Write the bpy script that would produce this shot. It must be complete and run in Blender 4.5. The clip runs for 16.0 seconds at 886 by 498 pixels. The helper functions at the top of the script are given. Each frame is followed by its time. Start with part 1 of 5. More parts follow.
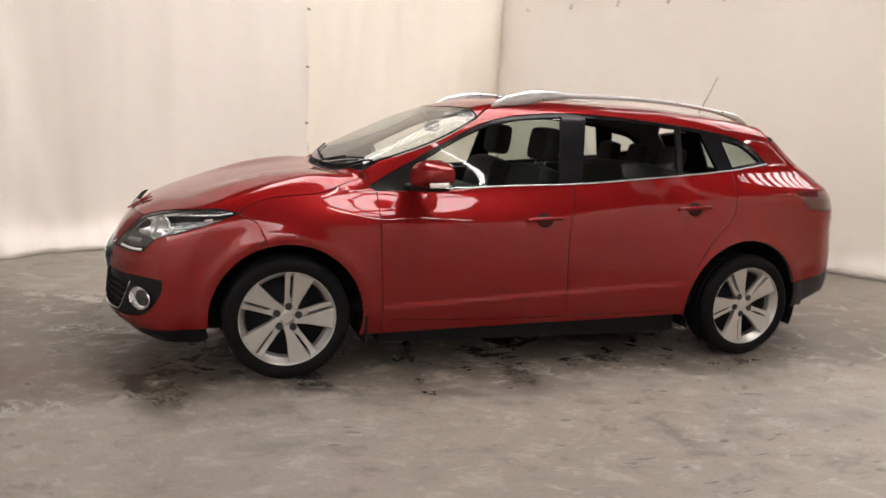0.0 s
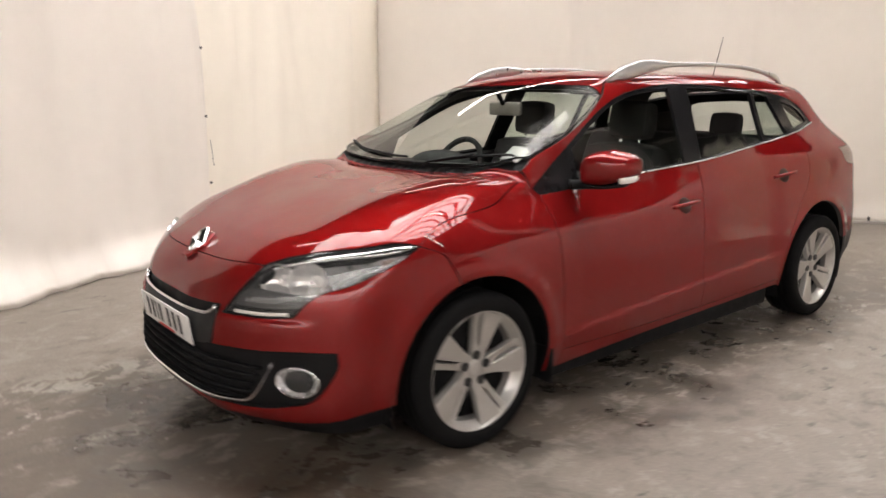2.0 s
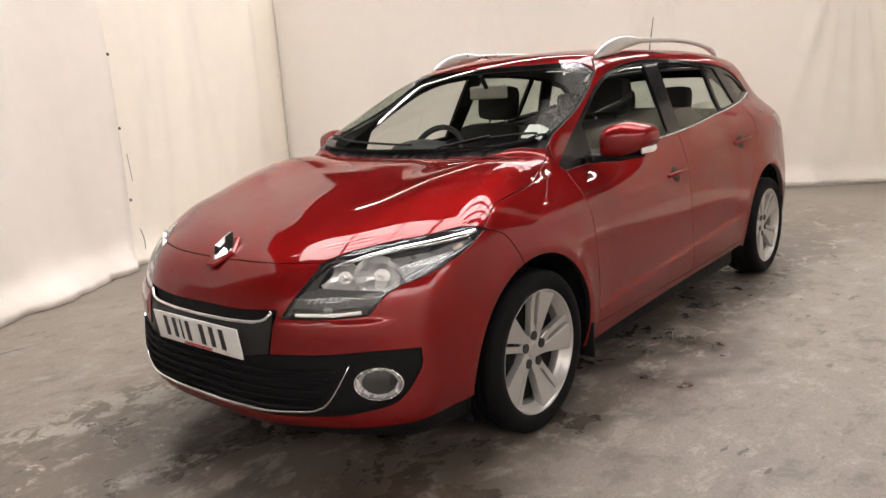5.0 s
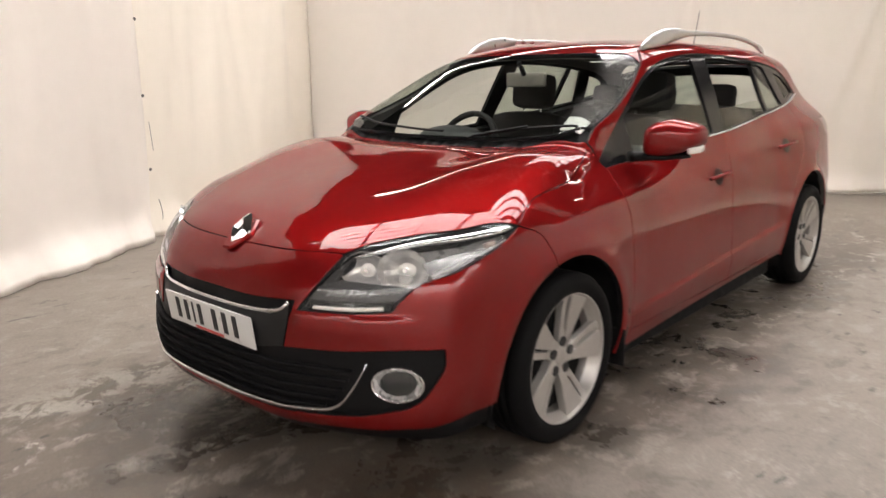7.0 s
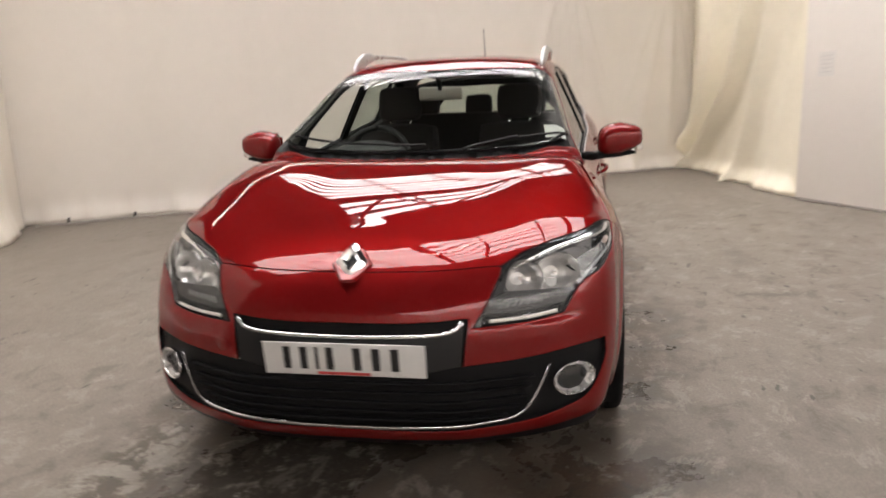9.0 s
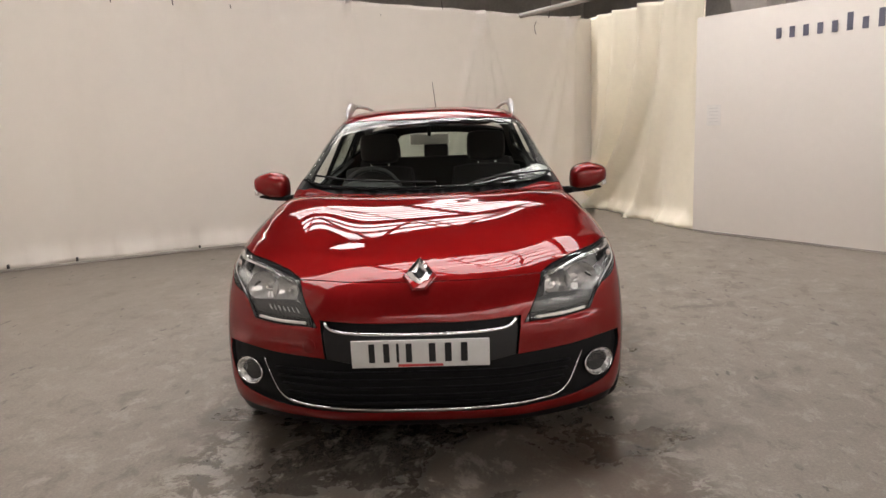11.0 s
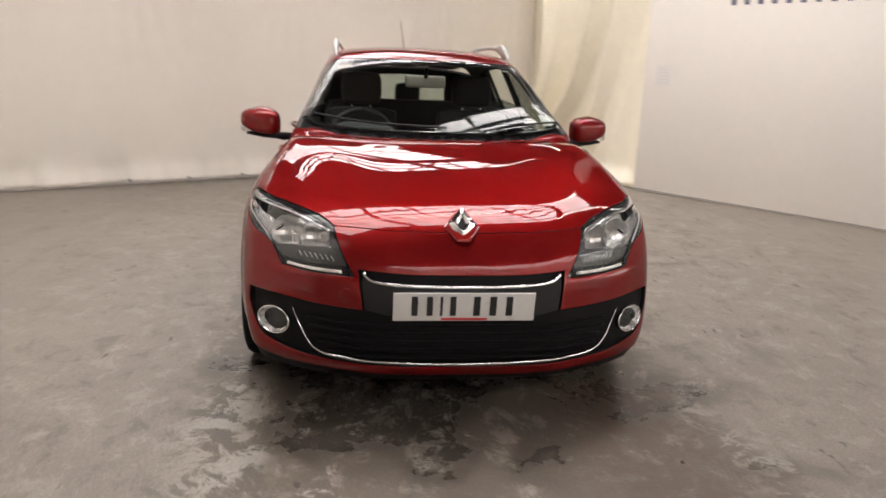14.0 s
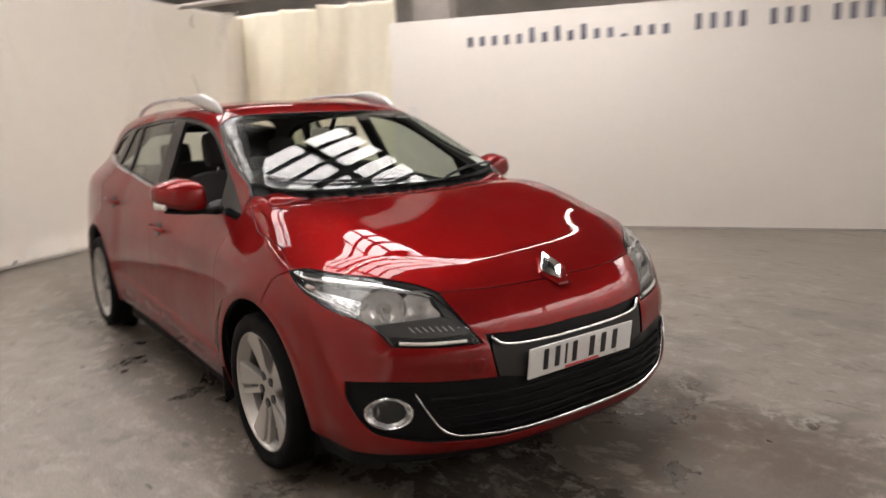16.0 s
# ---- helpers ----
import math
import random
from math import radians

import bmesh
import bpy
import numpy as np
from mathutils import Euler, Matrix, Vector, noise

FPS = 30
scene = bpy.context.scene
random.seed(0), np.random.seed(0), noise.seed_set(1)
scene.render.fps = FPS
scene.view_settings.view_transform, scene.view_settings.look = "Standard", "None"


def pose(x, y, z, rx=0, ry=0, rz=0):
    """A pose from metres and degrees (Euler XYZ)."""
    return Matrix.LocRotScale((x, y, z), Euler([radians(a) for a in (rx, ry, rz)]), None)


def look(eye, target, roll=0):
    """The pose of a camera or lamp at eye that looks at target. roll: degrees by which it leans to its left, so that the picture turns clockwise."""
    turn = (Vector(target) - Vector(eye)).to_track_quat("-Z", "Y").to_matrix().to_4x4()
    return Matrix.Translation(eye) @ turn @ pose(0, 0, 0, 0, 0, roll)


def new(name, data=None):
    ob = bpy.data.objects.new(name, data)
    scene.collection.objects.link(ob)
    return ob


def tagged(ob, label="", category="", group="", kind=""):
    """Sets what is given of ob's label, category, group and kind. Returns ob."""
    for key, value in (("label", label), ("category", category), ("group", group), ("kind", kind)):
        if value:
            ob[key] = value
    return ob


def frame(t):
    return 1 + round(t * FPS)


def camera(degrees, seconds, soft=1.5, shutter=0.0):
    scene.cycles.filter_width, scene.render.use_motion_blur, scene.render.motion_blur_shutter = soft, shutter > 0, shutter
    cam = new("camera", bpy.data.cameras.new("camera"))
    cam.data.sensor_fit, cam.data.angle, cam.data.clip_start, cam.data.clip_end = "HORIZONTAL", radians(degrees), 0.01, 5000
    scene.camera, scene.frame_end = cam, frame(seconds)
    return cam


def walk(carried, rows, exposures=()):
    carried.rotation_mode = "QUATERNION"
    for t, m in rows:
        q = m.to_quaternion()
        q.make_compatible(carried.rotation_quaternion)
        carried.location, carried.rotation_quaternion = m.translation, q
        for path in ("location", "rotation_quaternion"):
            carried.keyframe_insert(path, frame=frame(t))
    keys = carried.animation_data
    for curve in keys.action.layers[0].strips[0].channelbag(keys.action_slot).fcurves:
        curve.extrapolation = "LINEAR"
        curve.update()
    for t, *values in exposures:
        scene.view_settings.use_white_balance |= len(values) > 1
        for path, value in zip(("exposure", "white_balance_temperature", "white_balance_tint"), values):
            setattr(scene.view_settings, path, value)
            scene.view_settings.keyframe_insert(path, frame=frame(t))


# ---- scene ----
from mathutils import geometry

cam = camera(61.8, 16.0, soft=1.5, shutter=1.0)
PATH = [
    (0, (-0.436, -4.363, 1.319), (0.205, -2.501, 0.968), 3.5),
    (0.5, (-0.853, -4.07, 1.344), (-0.028, -2.288, 0.964), 2.6),
    (1, (-1.189, -3.64, 1.345), (-0.232, -1.927, 0.959), 1.4),
    (1.5, (-1.507, -3.246, 1.344), (-0.377, -1.645, 0.949), 0.7),
    (2, (-1.758, -2.829, 1.331), (-0.529, -1.305, 0.925), -0.4),
    (2.5, (-1.994, -2.513, 1.331), (-0.616, -1.122, 0.92), -1.8),
    (3, (-2.123, -2.327, 1.291), (-0.645, -1.039, 0.897), -2.0),
    (3.5, (-2.183, -2.296, 1.276), (-0.689, -1.027, 0.879), -2.8),
    (4, (-2.192, -2.296, 1.27), (-0.699, -1.028, 0.865), -3.9),
    (6.5, (-2.193, -2.292, 1.262), (-0.728, -1.0, 0.835), -2.3),
    (7, (-2.101, -2.162, 1.271), (-0.647, -0.864, 0.823), -0.7),
    (7.5, (-2.053, -1.849, 1.273), (-0.563, -0.603, 0.795), -1.0),
    (8, (-2.28, -1.447, 1.298), (-0.593, -0.518, 0.759), -0.4),
    (8.5, (-2.616, -1.133, 1.303), (-0.796, -0.453, 0.829), -2.0),
    (9, (-2.919, -0.718, 1.336), (-1.004, -0.353, 0.888), -2.1),
    (11.5, (-3.558, -0.138, 1.347), (-1.586, -0.102, 1.014), -1.8),
    (12, (-3.559, -0.122, 1.341), (-1.587, -0.089, 1.008), -1.5),
    (12.5, (-3.562, -0.124, 1.326), (-1.589, -0.083, 1.002), -0.8),
    (13, (-3.55, -0.107, 1.358), (-1.578, -0.081, 1.021), 0.2),
    (13.5, (-3.528, 0.005, 1.303), (-1.568, 0.005, 0.904), 0.0),
    (14, (-3.396, 0.404, 1.342), (-1.468, 0.163, 0.867), 2.2),
    (14.5, (-3.12, 0.671, 1.333), (-1.219, 0.275, 0.855), 1.2),
    (15, (-2.859, 1.099, 1.336), (-1.013, 0.439, 0.938), 0.7),
    (15.5, (-2.755, 1.483, 1.333), (-1.023, 0.562, 0.94), -0.5),
    (16, (-2.628, 1.875, 1.342), (-1.034, 0.721, 0.984), -2.2),
]
walk(cam, [(t, look(eye, target, roll)) for t, eye, target, roll in PATH], [(t, stops, 6500, 13) for t, stops in ((0, .56), (2, .61), (4, .63), (8, .66), (9, .43), (11.5, .2), (13, .2), (14.5, .48), (15.3, .46), (16, .38))])

# the room: p runs along the side curtain towards the camera, q along the back curtain
ROOM = Matrix.Translation((3.22, 4.58, 0)) @ Matrix.Rotation(radians(-60.2), 4, "Z")


def room(q, p, z=0.0):
    return ROOM @ Vector((q, -p, z))


# ---- light ----
world = bpy.data.worlds.new("dim_hall")
world.use_nodes = True
scene.world = world
world.node_tree.nodes["Background"].inputs["Color"].default_value = (.9, .95, 1, 1)
world.node_tree.nodes["Background"].inputs["Strength"].default_value = .02

# ---- materials ----


def shader(name, colour, rough=.5, metal=0.0, **more):
    """A node material: colour broken by two scales of noise, a fine bump, and what else is given."""
    m = bpy.data.materials.new(name)
    m.use_nodes = True
    n, l = m.node_tree.nodes, m.node_tree.links
    b = n["Principled BSDF"]
    b.inputs["Roughness"].default_value, b.inputs["Metallic"].default_value = rough, metal
    for key, value in more.get("set", {}).items():
        b.inputs[key].default_value = value
    where = n.new("ShaderNodeTexCoord").outputs["Object"]
    vary, scale = more.get("vary", .12), more.get("scale", 6.0)

    def noise_at(size, detail=4.0, rough_=.55):
        t = n.new("ShaderNodeTexNoise")
        t.inputs["Scale"].default_value, t.inputs["Detail"].default_value, t.inputs["Roughness"].default_value = size, detail, rough_
        l.new(where, t.inputs["Vector"])
        return t.outputs["Fac"]
    large, fine = noise_at(scale), noise_at(scale*more.get("fine", 14.0), 3.0)
    add = n.new("ShaderNodeMath")
    add.operation = "MULTIPLY_ADD"
    add.inputs[1].default_value = .45
    l.new(fine, add.inputs[0]), l.new(large, add.inputs[2])
    ramp = n.new("ShaderNodeMapRange")
    ramp.inputs["From Min"].default_value, ramp.inputs["From Max"].default_value = .45, 1.0
    ramp.inputs["To Min"].default_value, ramp.inputs["To Max"].default_value = 1 - vary, 1 + vary
    l.new(add.outputs[0], ramp.inputs["Value"])
    mul = n.new("ShaderNodeVectorMath")
    mul.operation = "SCALE"
    mul.inputs[0].default_value = colour
    l.new(ramp.outputs["Result"], mul.inputs["Scale"])
    l.new(mul.outputs[0], b.inputs["Base Color"])
    if more.get("rough_vary", .1):
        r = n.new("ShaderNodeMapRange")
        r.inputs["From Min"].default_value, r.inputs["From Max"].default_value = .3, .7
        r.inputs["To Min"].default_value, r.inputs["To Max"].default_value = max(0, rough - more.get("rough_vary", .1)), min(1, rough + more.get("rough_vary", .1))
        l.new(large, r.inputs["Value"]), l.new(r.outputs["Result"], b.inputs["Roughness"])
    if more.get("bump", .0):
        bump = n.new("ShaderNodeBump")
        bump.inputs["Strength"].default_value, bump.inputs["Distance"].default_value = more["bump"], more.get("depth", .002)
        l.new(fine, bump.inputs["Height"]), l.new(bump.outputs["Normal"], b.inputs["Normal"])
    return m


def glass(name, tint, gloss_rough=.0, drops=False, haze=0.0):
    """Thin pane: lets light through with a tint, and mirrors more the flatter it is looked at; drops: beaded with old rain; haze: the milky share of weathered plastic."""
    m = bpy.data.materials.new(name)
    m.use_nodes = True
    n, l = m.node_tree.nodes, m.node_tree.links
    n.remove(n["Principled BSDF"])
    t, g, x, f = n.new("ShaderNodeBsdfTransparent"), n.new("ShaderNodeBsdfGlossy"), n.new("ShaderNodeMixShader"), n.new("ShaderNodeLayerWeight")
    t.inputs["Color"].default_value = (*tint, 1)
    g.inputs["Roughness"].default_value = gloss_rough
    f.inputs["Blend"].default_value = .5
    power, fac = n.new("ShaderNodeMath"), n.new("ShaderNodeMath")
    power.operation, fac.operation = "POWER", "MULTIPLY_ADD"
    power.inputs[1].default_value = 5
    fac.inputs[1].default_value, fac.inputs[2].default_value = .95, .045
    l.new(f.outputs["Facing"], power.inputs[0]), l.new(power.outputs[0], fac.inputs[0])
    l.new(fac.outputs[0], x.inputs[0]), l.new(t.outputs[0], x.inputs[1]), l.new(g.outputs[0], x.inputs[2])
    if haze:
        milk, both = n.new("ShaderNodeBsdfDiffuse"), n.new("ShaderNodeMixShader")
        milk.inputs["Color"].default_value, both.inputs[0].default_value = (.78, .78, .76, 1), haze
        l.new(x.outputs[0], both.inputs[1]), l.new(milk.outputs[0], both.inputs[2])
        x = both
    if drops:
        where = n.new("ShaderNodeTexCoord").outputs["Object"]
        patch, bead = n.new("ShaderNodeTexNoise"), n.new("ShaderNodeTexNoise")
        patch.inputs["Scale"].default_value, patch.inputs["Detail"].default_value = 1.9, 3
        bead.inputs["Scale"].default_value, bead.inputs["Detail"].default_value = 95, 2
        l.new(where, patch.inputs["Vector"]), l.new(where, bead.inputs["Vector"])
        # the strips along the pillars that the wipers do not reach
        mirrored, reach, lean = n.new("ShaderNodeVectorMath"), n.new("ShaderNodeVectorMath"), n.new("ShaderNodeMath")
        mirrored.operation, reach.operation, lean.operation = "ABSOLUTE", "DOT_PRODUCT", "MULTIPLY_ADD"
        reach.inputs[1].default_value = (.45, 1, 0)
        lean.inputs[1].default_value = .5
        l.new(where, mirrored.inputs[0]), l.new(mirrored.outputs[0], reach.inputs[0])
        l.new(patch.outputs["Fac"], lean.inputs[0]), l.new(reach.outputs["Value"], lean.inputs[2])
        r = n.new("ShaderNodeMapRange")
        r.inputs["From Min"].default_value, r.inputs["From Max"].default_value = 1.03, 1.24
        r.inputs["To Max"].default_value = .45
        l.new(lean.outputs[0], r.inputs["Value"])
        bump = n.new("ShaderNodeBump")
        bump.inputs["Distance"].default_value = .0010
        l.new(r.outputs["Result"], bump.inputs["Strength"]), l.new(bead.outputs["Fac"], bump.inputs["Height"])
        l.new(bump.outputs["Normal"], g.inputs["Normal"])
        # beads and runs of drying rain that scatter the light
        runs, stretch, spot, film, haze, y = (n.new("ShaderNodeTexNoise"), n.new("ShaderNodeVectorMath"), n.new("ShaderNodeMapRange"), n.new("ShaderNodeMath"), n.new("ShaderNodeBsdfDiffuse"), n.new("ShaderNodeMixShader"))
        stretch.operation, film.operation = "MULTIPLY", "MULTIPLY"
        stretch.inputs[1].default_value = (105, 240, 120)
        runs.inputs["Scale"].default_value, runs.inputs["Detail"].default_value = 1, 3
        l.new(where, stretch.inputs[0]), l.new(stretch.outputs[0], runs.inputs["Vector"]), l.new(runs.outputs["Fac"], spot.inputs["Value"])
        spot.inputs["From Min"].default_value, spot.inputs["From Max"].default_value = .47, .62
        spot.inputs["To Min"].default_value, spot.inputs["To Max"].default_value = .03, 1.2
        haze.inputs["Color"].default_value = (.62, .62, .60, 1)
        l.new(r.outputs["Result"], film.inputs[0]), l.new(spot.outputs["Result"], film.inputs[1])
        l.new(film.outputs[0], y.inputs[0]), l.new(x.outputs[0], y.inputs[1]), l.new(haze.outputs[0], y.inputs[2])
        x = y
    l.new(x.outputs[0], n["Material Output"].inputs["Surface"])
    return m


def glow(name, colour, strength):
    m = bpy.data.materials.new(name)
    m.use_nodes = True
    b = m.node_tree.nodes["Principled BSDF"]
    b.inputs["Base Color"].default_value = (.8, .8, .8, 1)
    b.inputs["Emission Color"].default_value, b.inputs["Emission Strength"].default_value = (*colour, 1), strength
    return m


def rain_marks(m):
    """Dried rain and dust that dull the lacquer in blotches and thin tide lines."""
    n, l = m.node_tree.nodes, m.node_tree.links
    b = n["Principled BSDF"]
    where = n.new("ShaderNodeTexCoord").outputs["Object"]

    def field(size, detail, low, high, warp):
        t, r = n.new("ShaderNodeTexNoise"), n.new("ShaderNodeMapRange")
        t.inputs["Scale"].default_value, t.inputs["Detail"].default_value, t.inputs["Distortion"].default_value = size, detail, warp
        r.interpolation_type = "SMOOTHSTEP"
        r.inputs["From Min"].default_value, r.inputs["From Max"].default_value = low, high
        l.new(where, t.inputs["Vector"]), l.new(t.outputs["Fac"], r.inputs["Value"])
        return r.outputs["Result"]
    blotch, fleck = field(6, 6, .54, .62, 1.2), field(30, 3, .68, .73, .2)
    both = n.new("ShaderNodeMath")
    both.operation = "MAXIMUM"
    l.new(blotch, both.inputs[0]), l.new(fleck, both.inputs[1])
    r = n.new("ShaderNodeMapRange")
    r.inputs["To Min"].default_value, r.inputs["To Max"].default_value = .006, .035
    l.new(both.outputs[0], r.inputs["Value"]), l.new(r.outputs["Result"], b.inputs["Coat Roughness"])
    x = n.new("ShaderNodeMix")
    x.data_type = "RGBA"
    k = n.new("ShaderNodeMath")
    k.operation = "MULTIPLY"
    k.inputs[1].default_value = .045
    l.new(both.outputs[0], k.inputs[0]), l.new(k.outputs[0], x.inputs[0])
    l.new(b.inputs["Base Color"].links[0].from_socket, x.inputs[6])
    x.inputs[7].default_value = (.30, .05, .048, 1)
    # thin tide lines that the rain left on the bonnet
    t, a, c, e, hold, y = (n.new("ShaderNodeTexNoise"), n.new("ShaderNodeMath"), n.new("ShaderNodeMath"), n.new("ShaderNodeMapRange"), n.new("ShaderNodeMath"), n.new("ShaderNodeMix"))
    t.inputs["Scale"].default_value, t.inputs["Detail"].default_value, t.inputs["Distortion"].default_value = 5, 7, 1.5
    a.operation, c.operation, hold.operation = "SUBTRACT", "ABSOLUTE", "MULTIPLY"
    a.inputs[1].default_value = .5
    e.inputs["From Min"].default_value, e.inputs["From Max"].default_value = .011, .003
    l.new(where, t.inputs["Vector"]), l.new(t.outputs["Fac"], a.inputs[0]), l.new(a.outputs[0], c.inputs[0]), l.new(c.outputs[0], e.inputs["Value"])
    high = n.new("ShaderNodeSeparateXYZ")
    l.new(where, high.inputs[0])
    above = n.new("ShaderNodeMapRange")
    above.inputs["From Min"].default_value, above.inputs["From Max"].default_value, above.inputs["To Max"].default_value = .86, .95, .05
    l.new(high.outputs[2], above.inputs["Value"])
    fore, both_ = n.new("ShaderNodeMapRange"), n.new("ShaderNodeMath")
    fore.inputs["From Min"].default_value, fore.inputs["From Max"].default_value = .5, .35
    both_.operation = "MULTIPLY"
    l.new(high.outputs[0], fore.inputs["Value"]), l.new(above.outputs["Result"], both_.inputs[0]), l.new(fore.outputs["Result"], both_.inputs[1])
    l.new(e.outputs["Result"], hold.inputs[0]), l.new(both_.outputs[0], hold.inputs[1])
    y.data_type = "RGBA"
    y.inputs[7].default_value = (.5, .30, .28, 1)
    l.new(hold.outputs[0], y.inputs[0]), l.new(x.outputs[2], y.inputs[6])
    l.new(y.outputs[2], b.inputs["Base Color"])


PAINT = shader("red_metallic_paint", (.190, .0085, .0086), .40, .5, vary=.07, scale=3, fine=300, rough_vary=.06, set={"Specular IOR Level": 0, "Coat Weight": .9, "Coat Roughness": .01, "Coat IOR": 1.44, "Specular Tint": (.30, .012, .010, 1)})
rain_marks(PAINT)
LINING = shader("dark_lining", (.005, .005, .0055), .85, vary=.2, scale=20, set={"Specular IOR Level": .2})
BLACK_PLASTIC = shader("black_plastic", (.006, .006, .0065), .55, vary=.3, scale=15, bump=.15, depth=.0006, set={"Specular IOR Level": .14})
GREY_PLASTIC = shader("charcoal_plastic", (.013, .0127, .013), .5, vary=.2, scale=12, bump=.1, depth=.0006, set={"Specular IOR Level": .3})
GLOSS_BLACK = shader("gloss_black", (.009, .009, .010), .16, vary=.2, scale=8, rough_vary=.04, set={"Specular IOR Level": .2})
RUBBER = shader("tyre_rubber", (.0055, .0055, .0058), .75, vary=.3, scale=12, bump=.3, depth=.001, set={"Specular IOR Level": .1})
BOWL = shader("silvered_bowl", (.74, .73, .72), .32, .45, vary=.12, scale=20, fine=2.2, bump=.15, depth=.006)
ALLOY = shader("silver_alloy", (.44, .425, .40), .36, .55, vary=.08, scale=14, rough_vary=.08)
CHROME = shader("chrome", (.82, .82, .83), .10, 1.0, vary=.04, scale=20, rough_vary=.05)
FOG_BOWL = shader("fog_lamp_reflector", (.72, .71, .70), .28, .6, vary=.25, scale=30, bump=.25, depth=.004)
SATIN = shader("satin_aluminium", (.56, .56, .56), .34, .9, vary=.05, scale=14)
# the wheel alloy again, its colour darkened for the shade inside the barrel
SHADED_ALLOY = shader("shaded_barrel_alloy", (.21, .20, .19), .5, .4, vary=.15, scale=14)
STEEL = shader("brake_steel", (.16, .15, .14), .45, .8, vary=.3, scale=30)
HEADLINER = shader("pale_headlining", (.30, .29, .28), .9, vary=.08, scale=30)
FLUTED = shader("fluted_clear_plastic", (.66, .66, .655), .16, .85, vary=.18, scale=60, bump=.35, depth=.003)
DULL_BOWL = shader("bright_reflector", (.80, .79, .78), .16, .7, vary=.1, scale=16, fine=2.5, bump=.12, depth=.006)
FABRIC = shader("dark_seat_cloth", (.020, .018, .018), .9, vary=.3, scale=30, bump=.4, depth=.001)
DASH = shader("dash_plastic", (.024, .024, .025), .6, vary=.2, scale=20, bump=.25, depth=.0008)
TRIM = shader("grey_pillar_trim", (.085, .082, .078), .75, vary=.12, scale=30, bump=.15, depth=.0006)
PAPER = shader("white_paper", (.66, .655, .64), .6, vary=.05, scale=20)
SHELF = shader("dull_charcoal_plastic", (.034, .033, .033), .5, vary=.15, scale=30)
PLATE_WHITE = shader("plate_white", (.70, .70, .68), .35, vary=.05, scale=20)
INK = shader("black_ink", (.015, .015, .016), .5, vary=.2, scale=20)
RED_INK = shader("red_ink", (.55, .06, .06), .5, vary=.2, scale=20)
LAMP_RED = shader("red_lamp_plastic", (.062, .002, .004), .12, vary=.2, scale=12, rough_vary=.03, set={"Coat Weight": .6})
MIRROR_GLASS = shader("mirror_glass", (.8, .8, .8), .02, 1.0, vary=.02, rough_vary=.0)
PANE = glass("car_glass", (.66, .72, .68))
SCREEN = glass("windscreen_glass", (.74, .79, .75), drops=True)
RED_BULB = shader("dull_orange_bulb", (.44, .34, .30), .3, vary=.1)
LENS = glass("clear_lens", (.93, .94, .94), haze=.018)
# body red darkened in colour for the shade in the handle recess
CUP_RED = shader("shaded_red_paint", (.035, .003, .003), .5, vary=.2, scale=20, set={"Specular IOR Level": .15})
AMBER = shader("clear_indicator", (.75, .72, .68), .15, vary=.1, scale=40)

SHEET = shader("cream_pvc_sheet", (.77, .72, .66), .42, vary=.035, scale=.9, fine=9, bump=.12, depth=.004, rough_vary=.06, set={"Specular IOR Level": .35})
BACK_SHEET = shader("white_pvc_sheet", (.70, .655, .595), .45, vary=.035, scale=.8, fine=9, bump=.12, depth=.004, rough_vary=.06, set={"Specular IOR Level": .35})
CREAM_SHEET = shader("yellowish_pvc_sheet", (.79, .737, .645), .42, vary=.035, scale=.9, fine=9, bump=.12, depth=.004, rough_vary=.06, set={"Specular IOR Level": .35})
YELLOW_SHEET = shader("yellowed_pvc_sheet", (.90, .84, .69), .42, vary=.05, scale=1.4, fine=9, bump=.12, depth=.004, rough_vary=.06)

WHITE_WALL = shader("white_painted_board", (.79, .745, .69), .6, vary=.03, scale=.7, fine=20, bump=.1, depth=.002)
DARK_STEEL = shader("dark_roof_steel", (.05, .045, .045), .6, .2, vary=.35, scale=2, bump=.2)
GREY_PAINT = shader("grey_painted_steel", (.36, .33, .30), .55, vary=.15, scale=3)
ROOF_SHEET = shader("roof_sheeting", (.06, .055, .052), .75, vary=.3, scale=.8)
BRICK = shader("hall_wall", (.42, .395, .36), .85, vary=.25, scale=1.2)
LETTER = shader("slate_blue_lettering", (.15, .15, .20), .5, vary=.1, scale=12)
NOTICE = shader("faded_notice_paper", (.75, .725, .69), .6, vary=.05, scale=20)
FADED = shader("faded_grey_print", (.62, .60, .58), .6, vary=.1, scale=20)
ROPE = shader("grey_rope", (.12, .11, .10), .9, vary=.3, scale=60)
SKYLIGHT = glow("rooflight_daylight", (1, .96, .925), 9.4)
TUBE = glow("fluorescent_tube", (1, .95, .86), 22.0)


